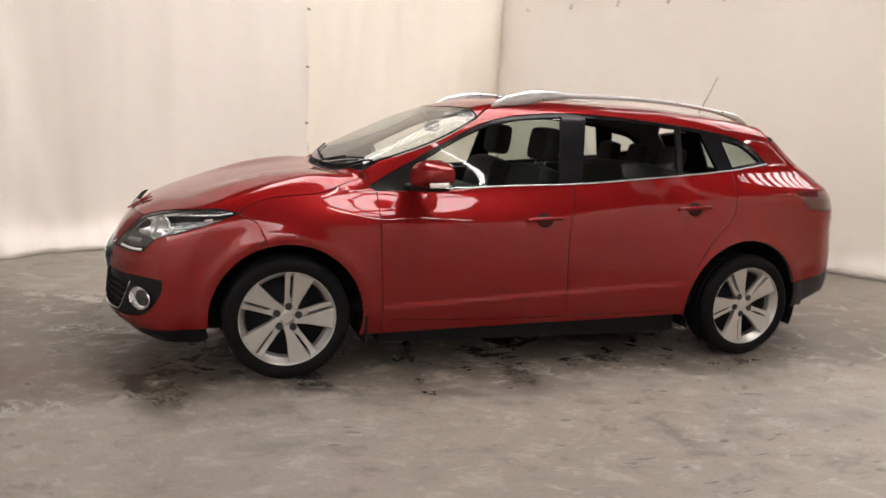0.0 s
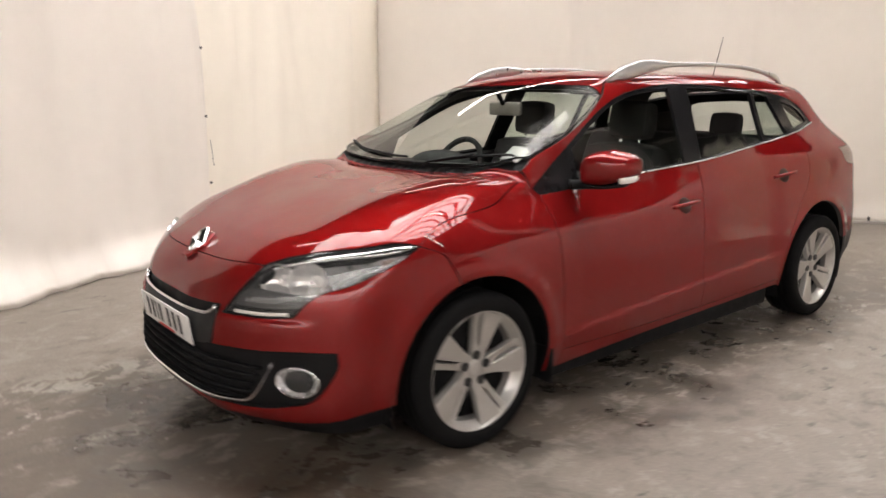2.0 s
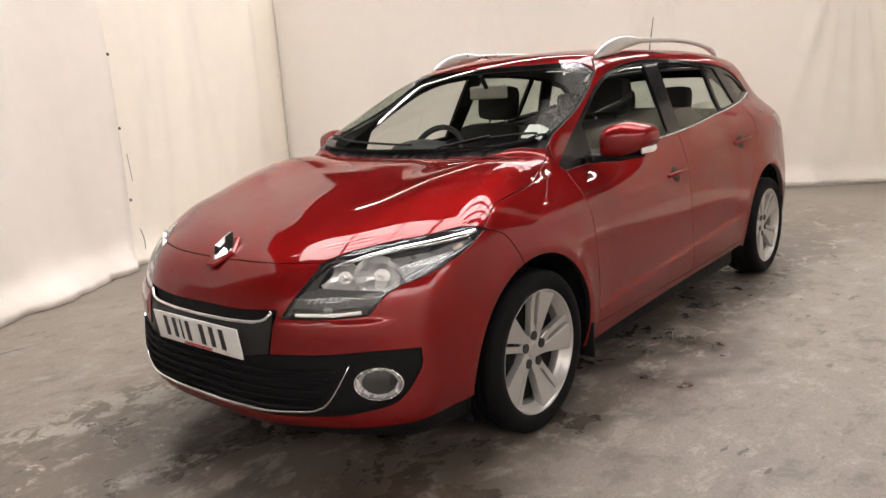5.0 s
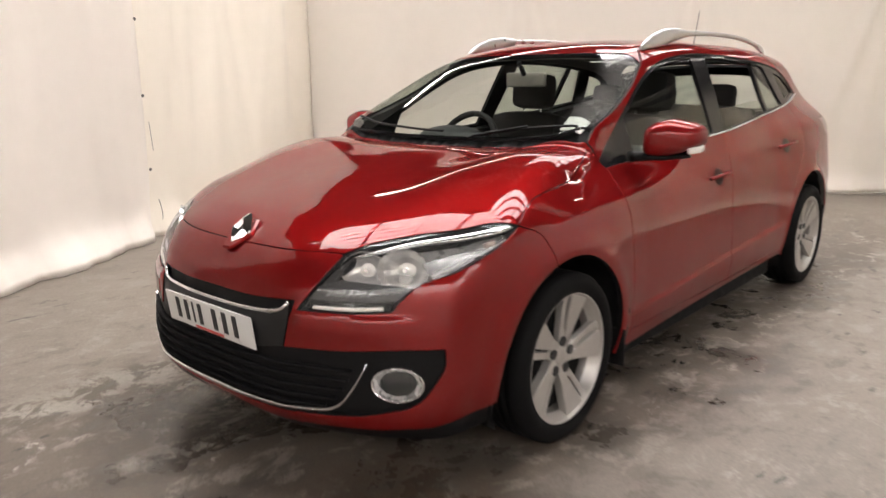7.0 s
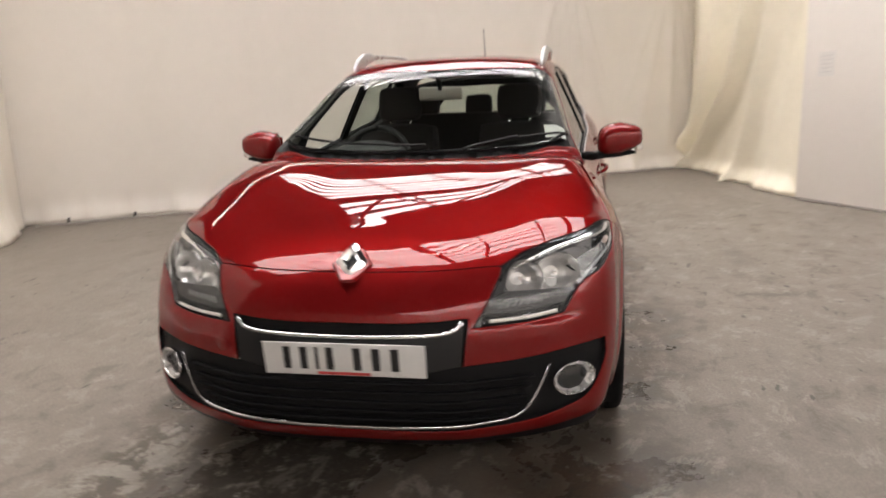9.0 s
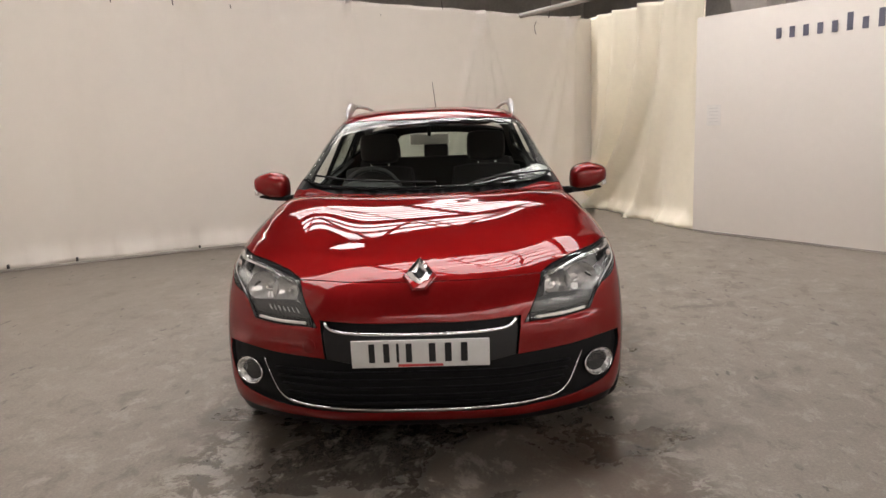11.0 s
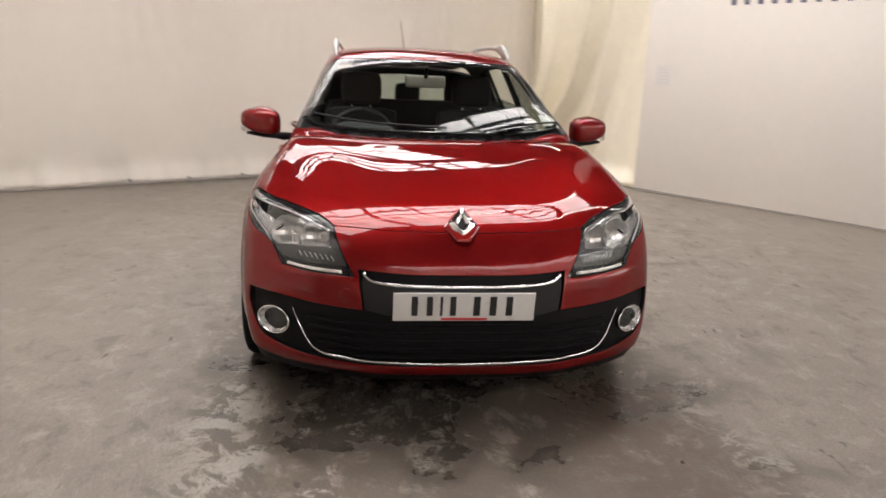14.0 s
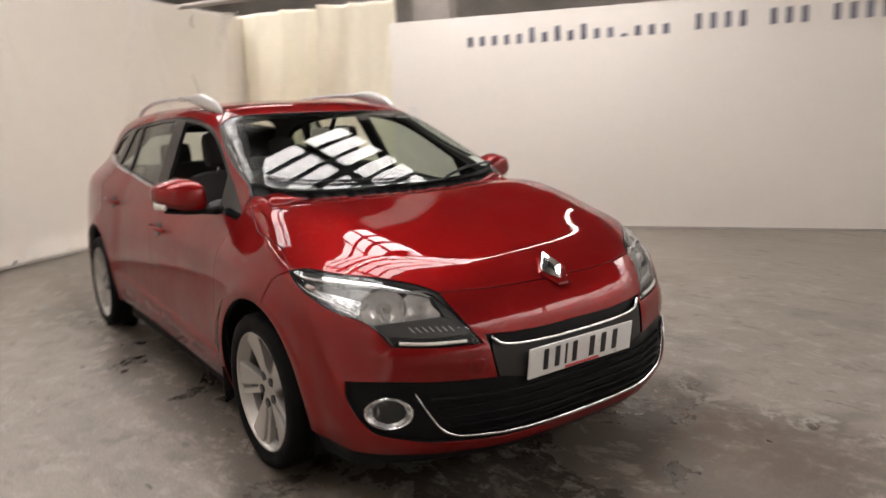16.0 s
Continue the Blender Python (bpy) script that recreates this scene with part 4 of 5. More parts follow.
LAMP_LOW = [(-.24, .82, .818), (-.335, .826, .776), (-.42, .812, .745), (-.5, .783, .715), (-.58, .727, .688), (-.622, .697, .655), (-.657, .668, .608)]
LAMP_FOOT = [(-.657, .668, .608), (-.724, .555, .596), (-.796, .397, .594)]
LAMP_IN = [(-.796, .397, .594), (-.766, .430, .645), (-.733, .453, .69), (-.664, .474, .752)]
WING_SEAM = [(-.24, .818), (-.15, .776), (-.10, .668)]
FRONT_ARCH = arc(0, .367, 106, 187)
DLO_TOP = [(.40, .955), (.52, 1.022), (.70, 1.122), (.866, 1.212), (.975, 1.266), (1.10, 1.315), (1.266, 1.352), (1.54, 1.379), (1.85, 1.376), (2.2, 1.357), (2.47, 1.332), (2.66, 1.300), (2.80, 1.245), (2.895, 1.153)]
BELT_FRONT = [(.44, .932), (.65, .942), (1.15, .977), (1.545, 1.0)]
BELT_REAR = [(1.545, 1.0), (2.02, 1.044), (2.25, 1.067), (2.6, 1.107)]
BELT_QUARTER = [(2.6, 1.107), (2.75, 1.129), (2.895, 1.153)]
DOOR_NOSE = [(.44, .932), (.452, .63), (.472, .290)]
DOOR_MID = [(1.51, .278), (1.495, .69), (1.545, 1.0)]
DOOR_TAIL = [(2.6, 1.107), (2.555, .86), (2.40, .69), (2.295, .50), (2.255, .305)]
DITCH = [(2.93, .485), (2.3, .512), (1.6, .51), (1.12, .495)]
PILLAR = [(1.017, .571), (.87, .611), (.68, .645), (.46, .672)]
TAIL_EDGE = [(2.96, 1.29), (3.10, 1.16), (3.25, 1.06), (3.38, 1.01)]
TAIL_LOW = [(3.40, .885), (3.43, .7), (3.42, .505)]
REAR_X = 2.668


def flat(kind, pts3):
    return spread(kind, pts3)


# bonnet
panel("bonnet", "top", [whole(half_loop(HOOD_SEAM, LAMP_TOP, HOOD_SIDE, HOOD_REAR), 1)], PAINT, car, "red bonnet with dried rain marks")

# front bumper skin, with the opening for its black insert
wing_cyl = across("side", "cyl", WING_SEAM)
arch_cyl = across("side", "cyl", FRONT_ARCH)
foot = arch_cyl[-1]
b_half = half_loop(across("top", "cyl", HOOD_SEAM), flat("cyl", LAMP_IN)[::-1], flat("cyl", LAMP_FOOT)[::-1], flat("cyl", LAMP_LOW)[::-1], wing_cyl, arch_cyl, [tuple(foot), (foot[0]*.6, .232), (foot[0]*.3, .224), (0, .222)])
INSERT = [[(0, .608), (.2, .609), (.385, .62)], [(.385, .62), (.378, .57), (.368, .477)], [(.368, .477), (.537, .483), (.686, .495), (.80, .497)],
          [(.80, .497), (.80, .43), (.752, .335), (.672, .302), (.535, .277), (.3, .268), (0, .266)]]
insert_half = half_loop(*[across("front", "cyl", p) for p in INSERT])
panel("front_bumper", "cyl", [whole(b_half, 0), whole(insert_half, 0)], PAINT, car, step=.018)
insert = panel("bumper_insert", "cyl", [whole(insert_half, 0)], BLACK_PLASTIC, car, "black lower grille and fog lamp surround", gap=-.012, lift=-.016)
panel("plate_holder", "cyl", [whole(half_loop(*[across("front", "cyl", p) for p in ([(0, .566), (.2, .57), (.30, .576), (.345, .588), (.366, .608)], [(.366, .608), (.372, .57), (.362, .478)], [(.362, .478), (.2, .452), (0, .45)])]), 0)], GREY_PLASTIC, insert, "charcoal plastic band behind the number plate", gap=.001, lift=-.003, thick=.014)
panel("chin", "cyl", [whole(half_loop([(0, .217), (foot[0]*.3, .219), (foot[0]*.6, .227), (foot[0]*.99, foot[1])], [(foot[0]*.99, foot[1]), (foot[0]*.96, .195), (foot[0]*.6, .182), (0, .180)]), 0)], BLACK_PLASTIC, car, lift=-.006, thick=.01)
for z, y in ((.305, .50), (.335, .535), (.365, .555), (.395, .57), (.425, .58)):
    p, n = track("front", [(-y, z), (-y*.5, z), (0, z), (y*.5, z), (y, z)], -.008)
    bar("slat", p, .022, .009, LINING, insert)
p, n = track("front", [(-.626, .454), (-.602, .40), (-.565, .335), (-.52, .302), (-.43, .291), (-.2, .283), (0, .280), (.2, .283), (.43, .291), (.52, .302), (.565, .335), (.602, .40), (.626, .454)], .0)
w = np.interp(np.abs(p[:, 1]), (0, .5, .626), (.016, .012, .003))
bar("lower_chrome_strip", p, w*.9, w, CHROME, insert, "thin chrome strip", up=n)
p, n = track("front", [(-.366, .612), (-.345, .589), (-.30, .577), (-.2, .571), (0, .567), (.2, .571), (.30, .577), (.345, .589), (.366, .612)], .001)
bar("upper_chrome_strip", p, .012, .011, CHROME, insert, "thin chrome strip", up=n)

# number plate, with plain bars for its signs
plate_at = Vector((-.862, 0, .502))
pt = Matrix.Translation(plate_at) @ Matrix.Rotation(radians(-7), 4, "Y")
bm = bmesh.new()
box(bm, (0, 0, 0), (.006, .52, .111), bevel=.0025)
bm.transform(pt)
plate = part("number_plate", bm, PLATE_WHITE, car, "white number plate with black bars and a red strip")
x = .205
for wch in (.045, .045, .02, .045, 0, .05, .05, .05):
    if not wch:
        x -= .03
        continue
    bm = bmesh.new()
    box(bm, (-.0042, x - wch/2, .004), (.0022, wch*.5, .076), bevel=.0006, seg=1)
    bm.transform(pt)
    part("sign_bar", bm, INK, plate)
    x -= wch + .010
bm = bmesh.new()
box(bm, (-.0042, -.0, -.047), (.0022, .17, .009))
bm.transform(pt)
part("red_strip", bm, RED_INK, plate)


def frame_on(kind, q, lift=0.0, side=1, up=(0, 0, 1)):
    """A pose on the body: its z looks outwards, its y up along the skin."""
    p = onto(kind, [q])
    n = outward(p)[0]
    p = p[0] + n*lift
    n, p = Vector(n*(1, side, 1)), Vector(p*(1, side, 1))
    xx = Vector(up).cross(n).normalized()
    yy = n.cross(xx)
    m = Matrix((xx, yy, n)).transposed().to_4x4()
    m.translation = p
    return m


# badge: a plain lozenge in a collar
m = frame_on("front", (0, .768), .004)
def lozenge(bm, w, h, depth, z=0.0):
    pts = [(-w*.35, h), (w*.35, h), (w, 0), (w*.35, -h), (-w*.35, -h), (-w, 0)]
    lo = [bm.verts.new((x, y, z)) for x, y in pts]
    hi = [bm.verts.new((x*.86, y*.9, z + depth)) for x, y in pts]
    k = len(pts)
    for i in range(k): bm.faces.new((lo[i], lo[(i + 1) % k], hi[(i + 1) % k], hi[i]))
    bm.faces.new(hi), bm.faces.new(lo[::-1])
    return bm
bm = lozenge(bmesh.new(), .068, .074, .006)
bm.transform(m @ Matrix.Translation((0, -.008, -.002)))
badge = part("badge", bm, PAINT, car, "chrome lozenge badge in a red collar", sharp=25)
bm = bmesh.new()
rings = []
for w_, h_, z_ in ((.046, .062, .002), (.044, .060, .007), (.026, .037, .019), (.012, .023, .007)):
    rings.append([bm.verts.new((x*w_, y*h_, z_)) for x, y in ((.10, 1), (1, .07), (1, -.07), (.10, -1), (-.10, -1), (-1, -.07), (-1, .07), (-.10, 1))][::-1])
for lo, hi in zip(rings, rings[1:]):
    for i in range(8): bm.faces.new((lo[i], lo[(i + 1) % 8], hi[(i + 1) % 8], hi[i]))
bm.faces.new(rings[0][::-1]), bm.faces.new(rings[-1])
m = m @ Matrix.Translation((0, 0, .003)) @ Matrix.Rotation(radians(16), 4, "X") @ Matrix.Scale(1.1, 4)
bm.transform(m)
part("emblem", bm, CHROME, badge, "chrome lozenge", sharp=25)
bm = bmesh.new()
d = .011
vs = [bm.verts.new((x, y, .0085)) for x, y in ((0, d*2.0), (d, 0), (0, -d*2.0), (-d, 0))]
bm.faces.new(vs)
top_ = bmesh.ops.extrude_face_region(bm, geom=bm.faces[:])
bmesh.ops.translate(bm, verts=[v for v in top_["geom"] if isinstance(v, bmesh.types.BMVert)], vec=(0, 0, -.004))
bm.transform(m)
part("emblem_hole", bm, INK, badge)

for side, word in ((-1, "left"), (1, "right")):
    # wing
    wing = loop_of(across("top", "side", HOOD_SIDE), [(.375, onto("top", [(.375, .692)])[0][2]), (.40, .962), (.44, .932)], DOOR_NOSE, [(.472, .290), (.472, .215)], [(.472, .215), (.353, .215)], arc(0, .367, -15, 106), WING_SEAM[::-1])
    panel("wing", "side", [wing], PAINT, car, side=side)
    # doors
    fd = panel("front_door", "side", [loop_of(DOOR_NOSE, [(.472, .290), (1.0, .278), (1.51, .278)], DOOR_MID, BELT_FRONT[::-1])], PAINT, car, side=side, thick=.05, step=.015, inner=DASH)
    rd = panel("rear_door", "side", [loop_of(DOOR_MID[::-1], [(1.51, .278), (1.9, .288), (2.255, .305)], DOOR_TAIL[::-1], BELT_REAR[::-1])], PAINT, car, side=side, thick=.05, step=.015, inner=DASH)
    panel("sill", "side", [loop_of([(.472, .290), (1.0, .278), (1.51, .278), (1.9, .288), (2.255, .305)], [(2.255, .305), (2.255, .272)], [(2.255, .272), (1.87, .256), (1.2, .236), (.472, .215)], [(.472, .215), (.472, .290)])], PAINT, car, side=side)
    # side of the body: screen pillar, roof rail and rear quarter
    sp = lambda q: across("side", "pol", q)
    tp = lambda q: across("top", "pol", q)
    join_tail = flat("pol", onto("side", [TAIL_EDGE[0]]))[0]
    join_ditch = flat("pol", onto("top", [DITCH[0]]))[0]
    join_a, join_b = flat("pol", onto("top", [DITCH[-1]]))[0], flat("pol", onto("top", [PILLAR[0]]))[0]
    join_c, join_d, join_e = (flat("pol", onto("top", [q]))[0] for q in ((.46, .672), (.415, .684), (.377, .692)))
    join_f = flat("pol", onto("side", [(.40, .955)]))[0]
    quarter = loop_of(sp(DLO_TOP), sp(BELT_QUARTER[::-1]), sp(DOOR_TAIL), sp([(2.255, .305), (2.255, .272)]), sp([(2.255, .272), (2.272, .268)]), sp(arc(REAR_X, .397, 188, 20)),
                      sp([(REAR_X + .373, .45), (3.2, .47), (3.42, .505)]), sp(TAIL_LOW[::-1]), sp([(3.40, .885), (3.25, .89), (3.12, .915), (3.05, 1.0)]), sp([(3.05, 1.0), (3.2, 1.005), (3.38, 1.01)]),
                      sp(TAIL_EDGE[::-1]), [join_tail, join_ditch], tp(DITCH), [join_a, join_b], tp(PILLAR), [join_c, join_d, join_e], [join_e, join_f])
    panel("body_side", "pol", [quarter], PAINT, car, side=side, inner=TRIM)
    # windows in a black surround
    F_GLASS = [[(.70, .953), (1.0, .974), (1.462, 1.006)], [(1.462, 1.006), (1.52, 1.364)], [(1.52, 1.364), (1.27, 1.338), (1.1, 1.299), (.98, 1.251), (.84, 1.178), (.715, 1.106)], [(.715, 1.106), (.70, .953)]]
    R_GLASS = [[(1.59, 1.014), (2.0, 1.052), (2.228, 1.075)], [(2.228, 1.075), (2.262, 1.340)], [(2.262, 1.340), (1.95, 1.362), (1.665, 1.367)], [(1.665, 1.367), (1.59, 1.014)]]
    FIXED = [[(2.254, 1.079), (2.515, 1.108)], [(2.515, 1.108), (2.425, 1.323)], [(2.425, 1.323), (2.289, 1.339)], [(2.289, 1.339), (2.254, 1.079)]]
    Q_GLASS = [[(2.62, 1.127), (2.74, 1.146), (2.855, 1.165)], [(2.855, 1.165), (2.80, 1.212), (2.71, 1.262), (2.565, 1.290)], [(2.565, 1.290), (2.62, 1.127)]]
    dlo = loop_of(DLO_TOP, BELT_QUARTER[::-1], BELT_REAR[::-1], BELT_FRONT[::-1], [(.44, .932), (.40, .955)])
    panes = [loop_of(*g) for g in (F_GLASS, R_GLASS, FIXED, Q_GLASS)]
    surround = panel("window_surround", "side", [dlo, *panes], GLOSS_BLACK, car, "black window frames and pillars", side=side, lift=-.007, gap=-.004, thick=.018)
    if side < 0:
        ob = panel("window_pane", "side", [panes[0]], PANE, fd, side=side, lift=-.014, gap=-.008, thick=.003, inner=False)
        ob.visible_shadow = False
        half_down = [[(1.59, 1.014), (2.0, 1.052), (2.228, 1.075)], [(2.228, 1.075), (2.236, 1.135)], [(2.236, 1.135), (1.95, 1.125), (1.612, 1.108)], [(1.612, 1.108), (1.59, 1.014)]]
        ob = panel("window_pane", "side", [loop_of(*half_down)], PANE, rd, "half lowered window glass", side=side, lift=-.014, gap=-.006, thick=.003, inner=False)
        ob.visible_shadow = False
    else:
        ob = panel("window_pane", "side", [panes[1]], PANE, rd, side=side, lift=-.014, gap=-.008, thick=.003, inner=False)
        ob.visible_shadow = False
    for g in panes[2:]:
        ob = panel("quarter_pane", "side", [g], PANE, surround, side=side, lift=-.014, gap=-.008, thick=.003, inner=False)
        ob.visible_shadow = False
    p, n = track("side", BELT_FRONT[1:] + BELT_REAR[1:] + BELT_QUARTER[1:], .001, side=side)
    bar("belt_trim", p, .007, .010, SATIN, car, "thin pale window trim", up=n)

    # door handles
    for door, (hx, hz), tilt in ((fd, (1.347, .812), .055), (rd, (2.290, .889), .085)):
        m = frame_on("side", (hx, hz), 0, side)
        bm = bmesh.new()
        bmesh.ops.create_uvsphere(bm, u_segments=20, v_segments=10, radius=1, matrix=m @ Matrix.Translation((0, -.004, 0)) @ Matrix.Diagonal((.050, .040, .0035, 1)))
        part("handle_cup", bm, CUP_RED, door, "dark red patch for the shaded recess behind the handle")
        pts = [(hx - .108, hz - .108*tilt), (hx - .055, hz - .055*tilt), (hx, hz), (hx + .055, hz + .055*tilt), (hx + .108, hz + .108*tilt)]
        p, n = track("side", pts, 0, side=side, step=.012)
        s = np.linspace(-1, 1, len(p))
        p = p + n*(.006 + .028*(1 - s**4))[:, None]
        bar("handle", p, .018, .010 + .016*(1 - s**2), PAINT, door, up=n)

    # mirror
    bm = bmesh.new()
    bmesh.ops.create_uvsphere(bm, u_segments=36, v_segments=20, radius=1)
    for v in bm.verts:
        x, y, z = v.co
        e = lambda c, k: math.copysign(abs(c)**k, c)
        x, y, z = e(x, .70), e(y, .52), e(z, .56)
        if x > 0: x *= .42
        z = z*(1 - .40*max(0, y) - .05*max(0, -y))*(1.0 if z > 0 else .55) + .10*max(0, y)**2
        v.co = (.705 + .108*x + .03*y, side*(.900 + .106*y), 1.016 + .094*z + .010*y)
    mirror = part("door_mirror", bm, PAINT, car, "red door mirror on a black arm")
    bm = bmesh.new()
    bmesh.ops.create_cube(bm, size=1, matrix=Matrix.Translation((.758, side*.902, 1.040)) @ Matrix.Rotation(radians(side*15), 4, "Z") @ Matrix.Diagonal((.008, .17, .10, 1)))
    bmesh.ops.bevel(bm, geom=bm.edges[:], offset=.02, segments=3, affect="EDGES")
    part("mirror_glass", bm, MIRROR_GLASS, mirror)
    path = [(.60, side*.755, .962), (.645, side*.80, .962), (.68, side*.87, .960), (.715, side*.955, .968)]
    bar("mirror_arm", smooth_line(path, .01), .10, np.linspace(.04, .016, len(smooth_line(path, .01))), BLACK_PLASTIC, mirror, "black plastic arm")
    path = smooth_line([(.648, side*.972, .990), (.695, side*.998, .994), (.735, side*.993, .998)], .008)
    bar("indicator", path, .014, .026, AMBER, mirror, "clear indicator lens")

    # headlamp: clear lens over a dark bowl with chrome reflectors
    lamp_loop = loop_of(across("top", "cyl", LAMP_TOP), flat("cyl", LAMP_LOW), flat("cyl", LAMP_FOOT), flat("cyl", LAMP_IN))
    bowl = panel("headlamp", "cyl", [lamp_loop], BOWL, car, "clear headlamp with chrome reflectors in a dark housing", side=side, lift=-.080, gap=-.004, thick=.01)
    lens = panel("lens", "cyl", [lamp_loop], LENS, bowl, side=side, lift=-.001, gap=.003, thick=.004, inner=False)
    lens.visible_shadow = False
    rim = lambda q, lift: track("cyl", q, lift, side=side, step=.012)
    edge = np.vstack([lamp_loop, lamp_loop[:1]])
    p = onto("cyl", edge)
    n = outward(p)
    v, f = sweep((p - n*.042)*(1, side, 1), .005, .080, n*(1, side, 1))
    put("housing_rim", v, f, GLOSS_BLACK, bowl, smooth=True)
    c3 = lambda q: [tuple(spread("cyl", [w_])[0]) for w_ in q]
    # dark band under the bonnet's edge, and the bright brow below it
    p, n = rim(c3([(-.685, .462, .722), (-.64, .49, .760), (-.57, .55, .790), (-.45, .665, .812), (-.34, .752, .825), (-.28, .79, .828)]), -.012)
    bar("upper_band", p, np.interp(np.linspace(0, 1, len(p)), (0, .25, .7, 1), (.016, .030, .026, .008)), .010, LINING, bowl, up=n)
    p, n = rim(c3([(-.65, .505, .750), (-.57, .60, .780), (-.506, .673, .796), (-.387, .772, .812), (-.31, .81, .819), (-.262, .822, .822)]), -.010)
    s_ = np.linspace(0, 1, len(p))
    bar("brow", p, np.interp(s_, (0, .2, .6, .9, 1), (.005, .012, .022, .026, .010)), .012, CHROME, bowl, "bright silver brow strip", up=n)
    # fluted outer corner
    outer = [c3([(-.55, .685, .755), (-.475, .742, .776), (-.42, .775, .784), (-.36, .80, .79), (-.30, .818, .797)]), c3([(-.30, .818, .797), (-.37, .823, .768), (-.455, .79, .742)]), c3([(-.455, .79, .742), (-.55, .74, .702)]), c3([(-.55, .74, .702), (-.55, .685, .755)])]
    panel("outer_reflector", "cyl", [loop_of(*outer, step=.012)], FLUTED, bowl, "fluted bright outer reflector", side=side, lift=-.034, gap=.001, thick=.01, step=.015)
    for q in (((-.52, .715, .762), (-.53, .748, .715)), ((-.49, .737, .766), (-.50, .768, .725)), ((-.46, .757, .765), (-.475, .782, .735)), ((-.43, .775, .770), (-.45, .797, .745)), ((-.40, .79, .775), (-.42, .808, .752)), ((-.365, .803, .782), (-.38, .818, .763))):
        p, n = rim(c3(q), -.024)
        bar("flute", p, .004, .008, FLUTED, bowl, up=n, seg=6)
    p, n = rim(c3([(-.385, .802, .783), (-.35, .815, .789)]), -.014)
    bar("indicator_bulb", p, .016, .014, RED_BULB, bowl, "dull orange indicator bulb", up=n)
    # charcoal shelf with fine ribs
    shelf = [c3([(-.768, .428, .612), (-.745, .437, .665), (-.705, .50, .692)]), c3([(-.705, .50, .692), (-.65, .62, .686), (-.60, .705, .678)]), c3([(-.60, .705, .678), (-.655, .668, .626)]), c3([(-.655, .668, .626), (-.71, .56, .612), (-.768, .428, .612)])]
    panel("shelf", "cyl", [loop_of(*shelf, step=.012)], SHELF, bowl, side=side, lift=-.016, gap=.0, thick=.012, step=.02)
    for i in range(7):
        y = .478 + .020*i
        p, n = track("front", [(y, .642 + .001*i), (y + .012, .660 + .001*i)], -.012, side=side, step=.006)
        bar("rib", p, .003, .004, SATIN, bowl, up=n, seg=6)
    base = [c3([(-.774, .418, .584), (-.768, .428, .628)]), c3([(-.768, .428, .628), (-.71, .56, .628), (-.648, .672, .640)]), c3([(-.648, .672, .640), (-.662, .662, .601)]), c3([(-.662, .662, .601), (-.725, .55, .585), (-.774, .418, .584)])]
    panel("lower_band", "cyl", [loop_of(*base, step=.012)], LINING, bowl, side=side, lift=-.013, gap=.0, thick=.012, step=.02)
    p, n = rim(c3([(-.305, .822, .79), (-.39, .81, .765), (-.461, .785, .748), (-.55, .735, .709), (-.61, .70, .66)]), -.007)
    bar("lower_edge", p, .004, .004, SATIN, bowl, up=n, seg=6)
    p, n = rim(c3([(-.760, .442, .606), (-.71, .55, .608), (-.668, .645, .616)]), -.006)
    bar("day_light_strip", p, .012, .011, AMBER, bowl, "clear white day running light", up=n)
    # charcoal mask at the inner end
    mask = [c3([(-.784, .414, .604), (-.762, .437, .65), (-.731, .457, .69), (-.678, .479, .742)]), c3([(-.678, .479, .742), (-.652, .502, .758)]), c3([(-.652, .502, .758), (-.69, .495, .722), (-.712, .490, .690)]), c3([(-.712, .490, .690), (-.745, .44, .665), (-.784, .414, .604)])]
    panel("mask", "cyl", [loop_of(*mask, step=.012)], SHELF, bowl, side=side, lift=-.018, gap=.0, thick=.05, step=.02)
    # reflector bowls, their feet behind the shelf
    for (y, z), r, deep, mt in (((.550, .724), .071, .050, DULL_BOWL), ((.660, .727), .080, .055, DULL_BOWL)):
        m = frame_on("front", (y, z), -.024, side)
        face = Matrix.Translation(m.translation) @ Vector((-1, side*.6, .25)).to_track_quat("Z", "Y").to_matrix().to_4x4()
        v, f = lathe([(r, 0), (r*.96, -deep*.25), (r*.84, -deep*.52), (r*.62, -deep*.8), (r*.35, -deep), (.001, -deep)], 18)
        v = np.array([face @ Vector((x_, z_*.86, y_)) for x_, y_, z_ in v])
        put("reflector", v, f, mt, bowl, "silvered reflector bowl in facets")
        bm = bmesh.new()
        rod(bm, face @ Vector((0, 0, -deep)), face @ Vector((0, 0, -deep*.45)), .010, .007, 14)
        part("bulb", bm, CHROME, bowl)

    # fog lamp
    m = frame_on("front", (.703, .392), -.006, side)
    v, f = lathe([(.056, -.02), (.061, .0), (.063, .005), (.0615, .009), (.059, .009), (.0575, .004)], 36)
    v = np.array([m @ Vector((x_, z_*.86, y_)) for x_, y_, z_ in v*(1.28, 1, 1)])
    fog = put("fog_lamp", v, f, CHROME, car, "round fog lamp in a chrome ring", smooth=True)
    v, f = lathe([(.058, .005), (.034, -.026), (.014, -.044), (.001, -.046)], 11)
    v = np.array([m @ Vector((x_, z_*.86, y_)) for x_, y_, z_ in v*(1.28, 1, 1)])
    put("reflector", v, f, FOG_BOWL, fog, "silvered reflector in facets")
    v, f = lathe([(.056, .004), (.038, .010), (.016, .013), (.001, .0135)], 30)
    v = np.array([m @ Vector((x_, z_*.86, y_)) for x_, y_, z_ in v*(1.28, 1, 1)])
    ob = put("lens", v, f, LENS, fog, smooth=True)
    ob.visible_shadow = False
    bm = bmesh.new()
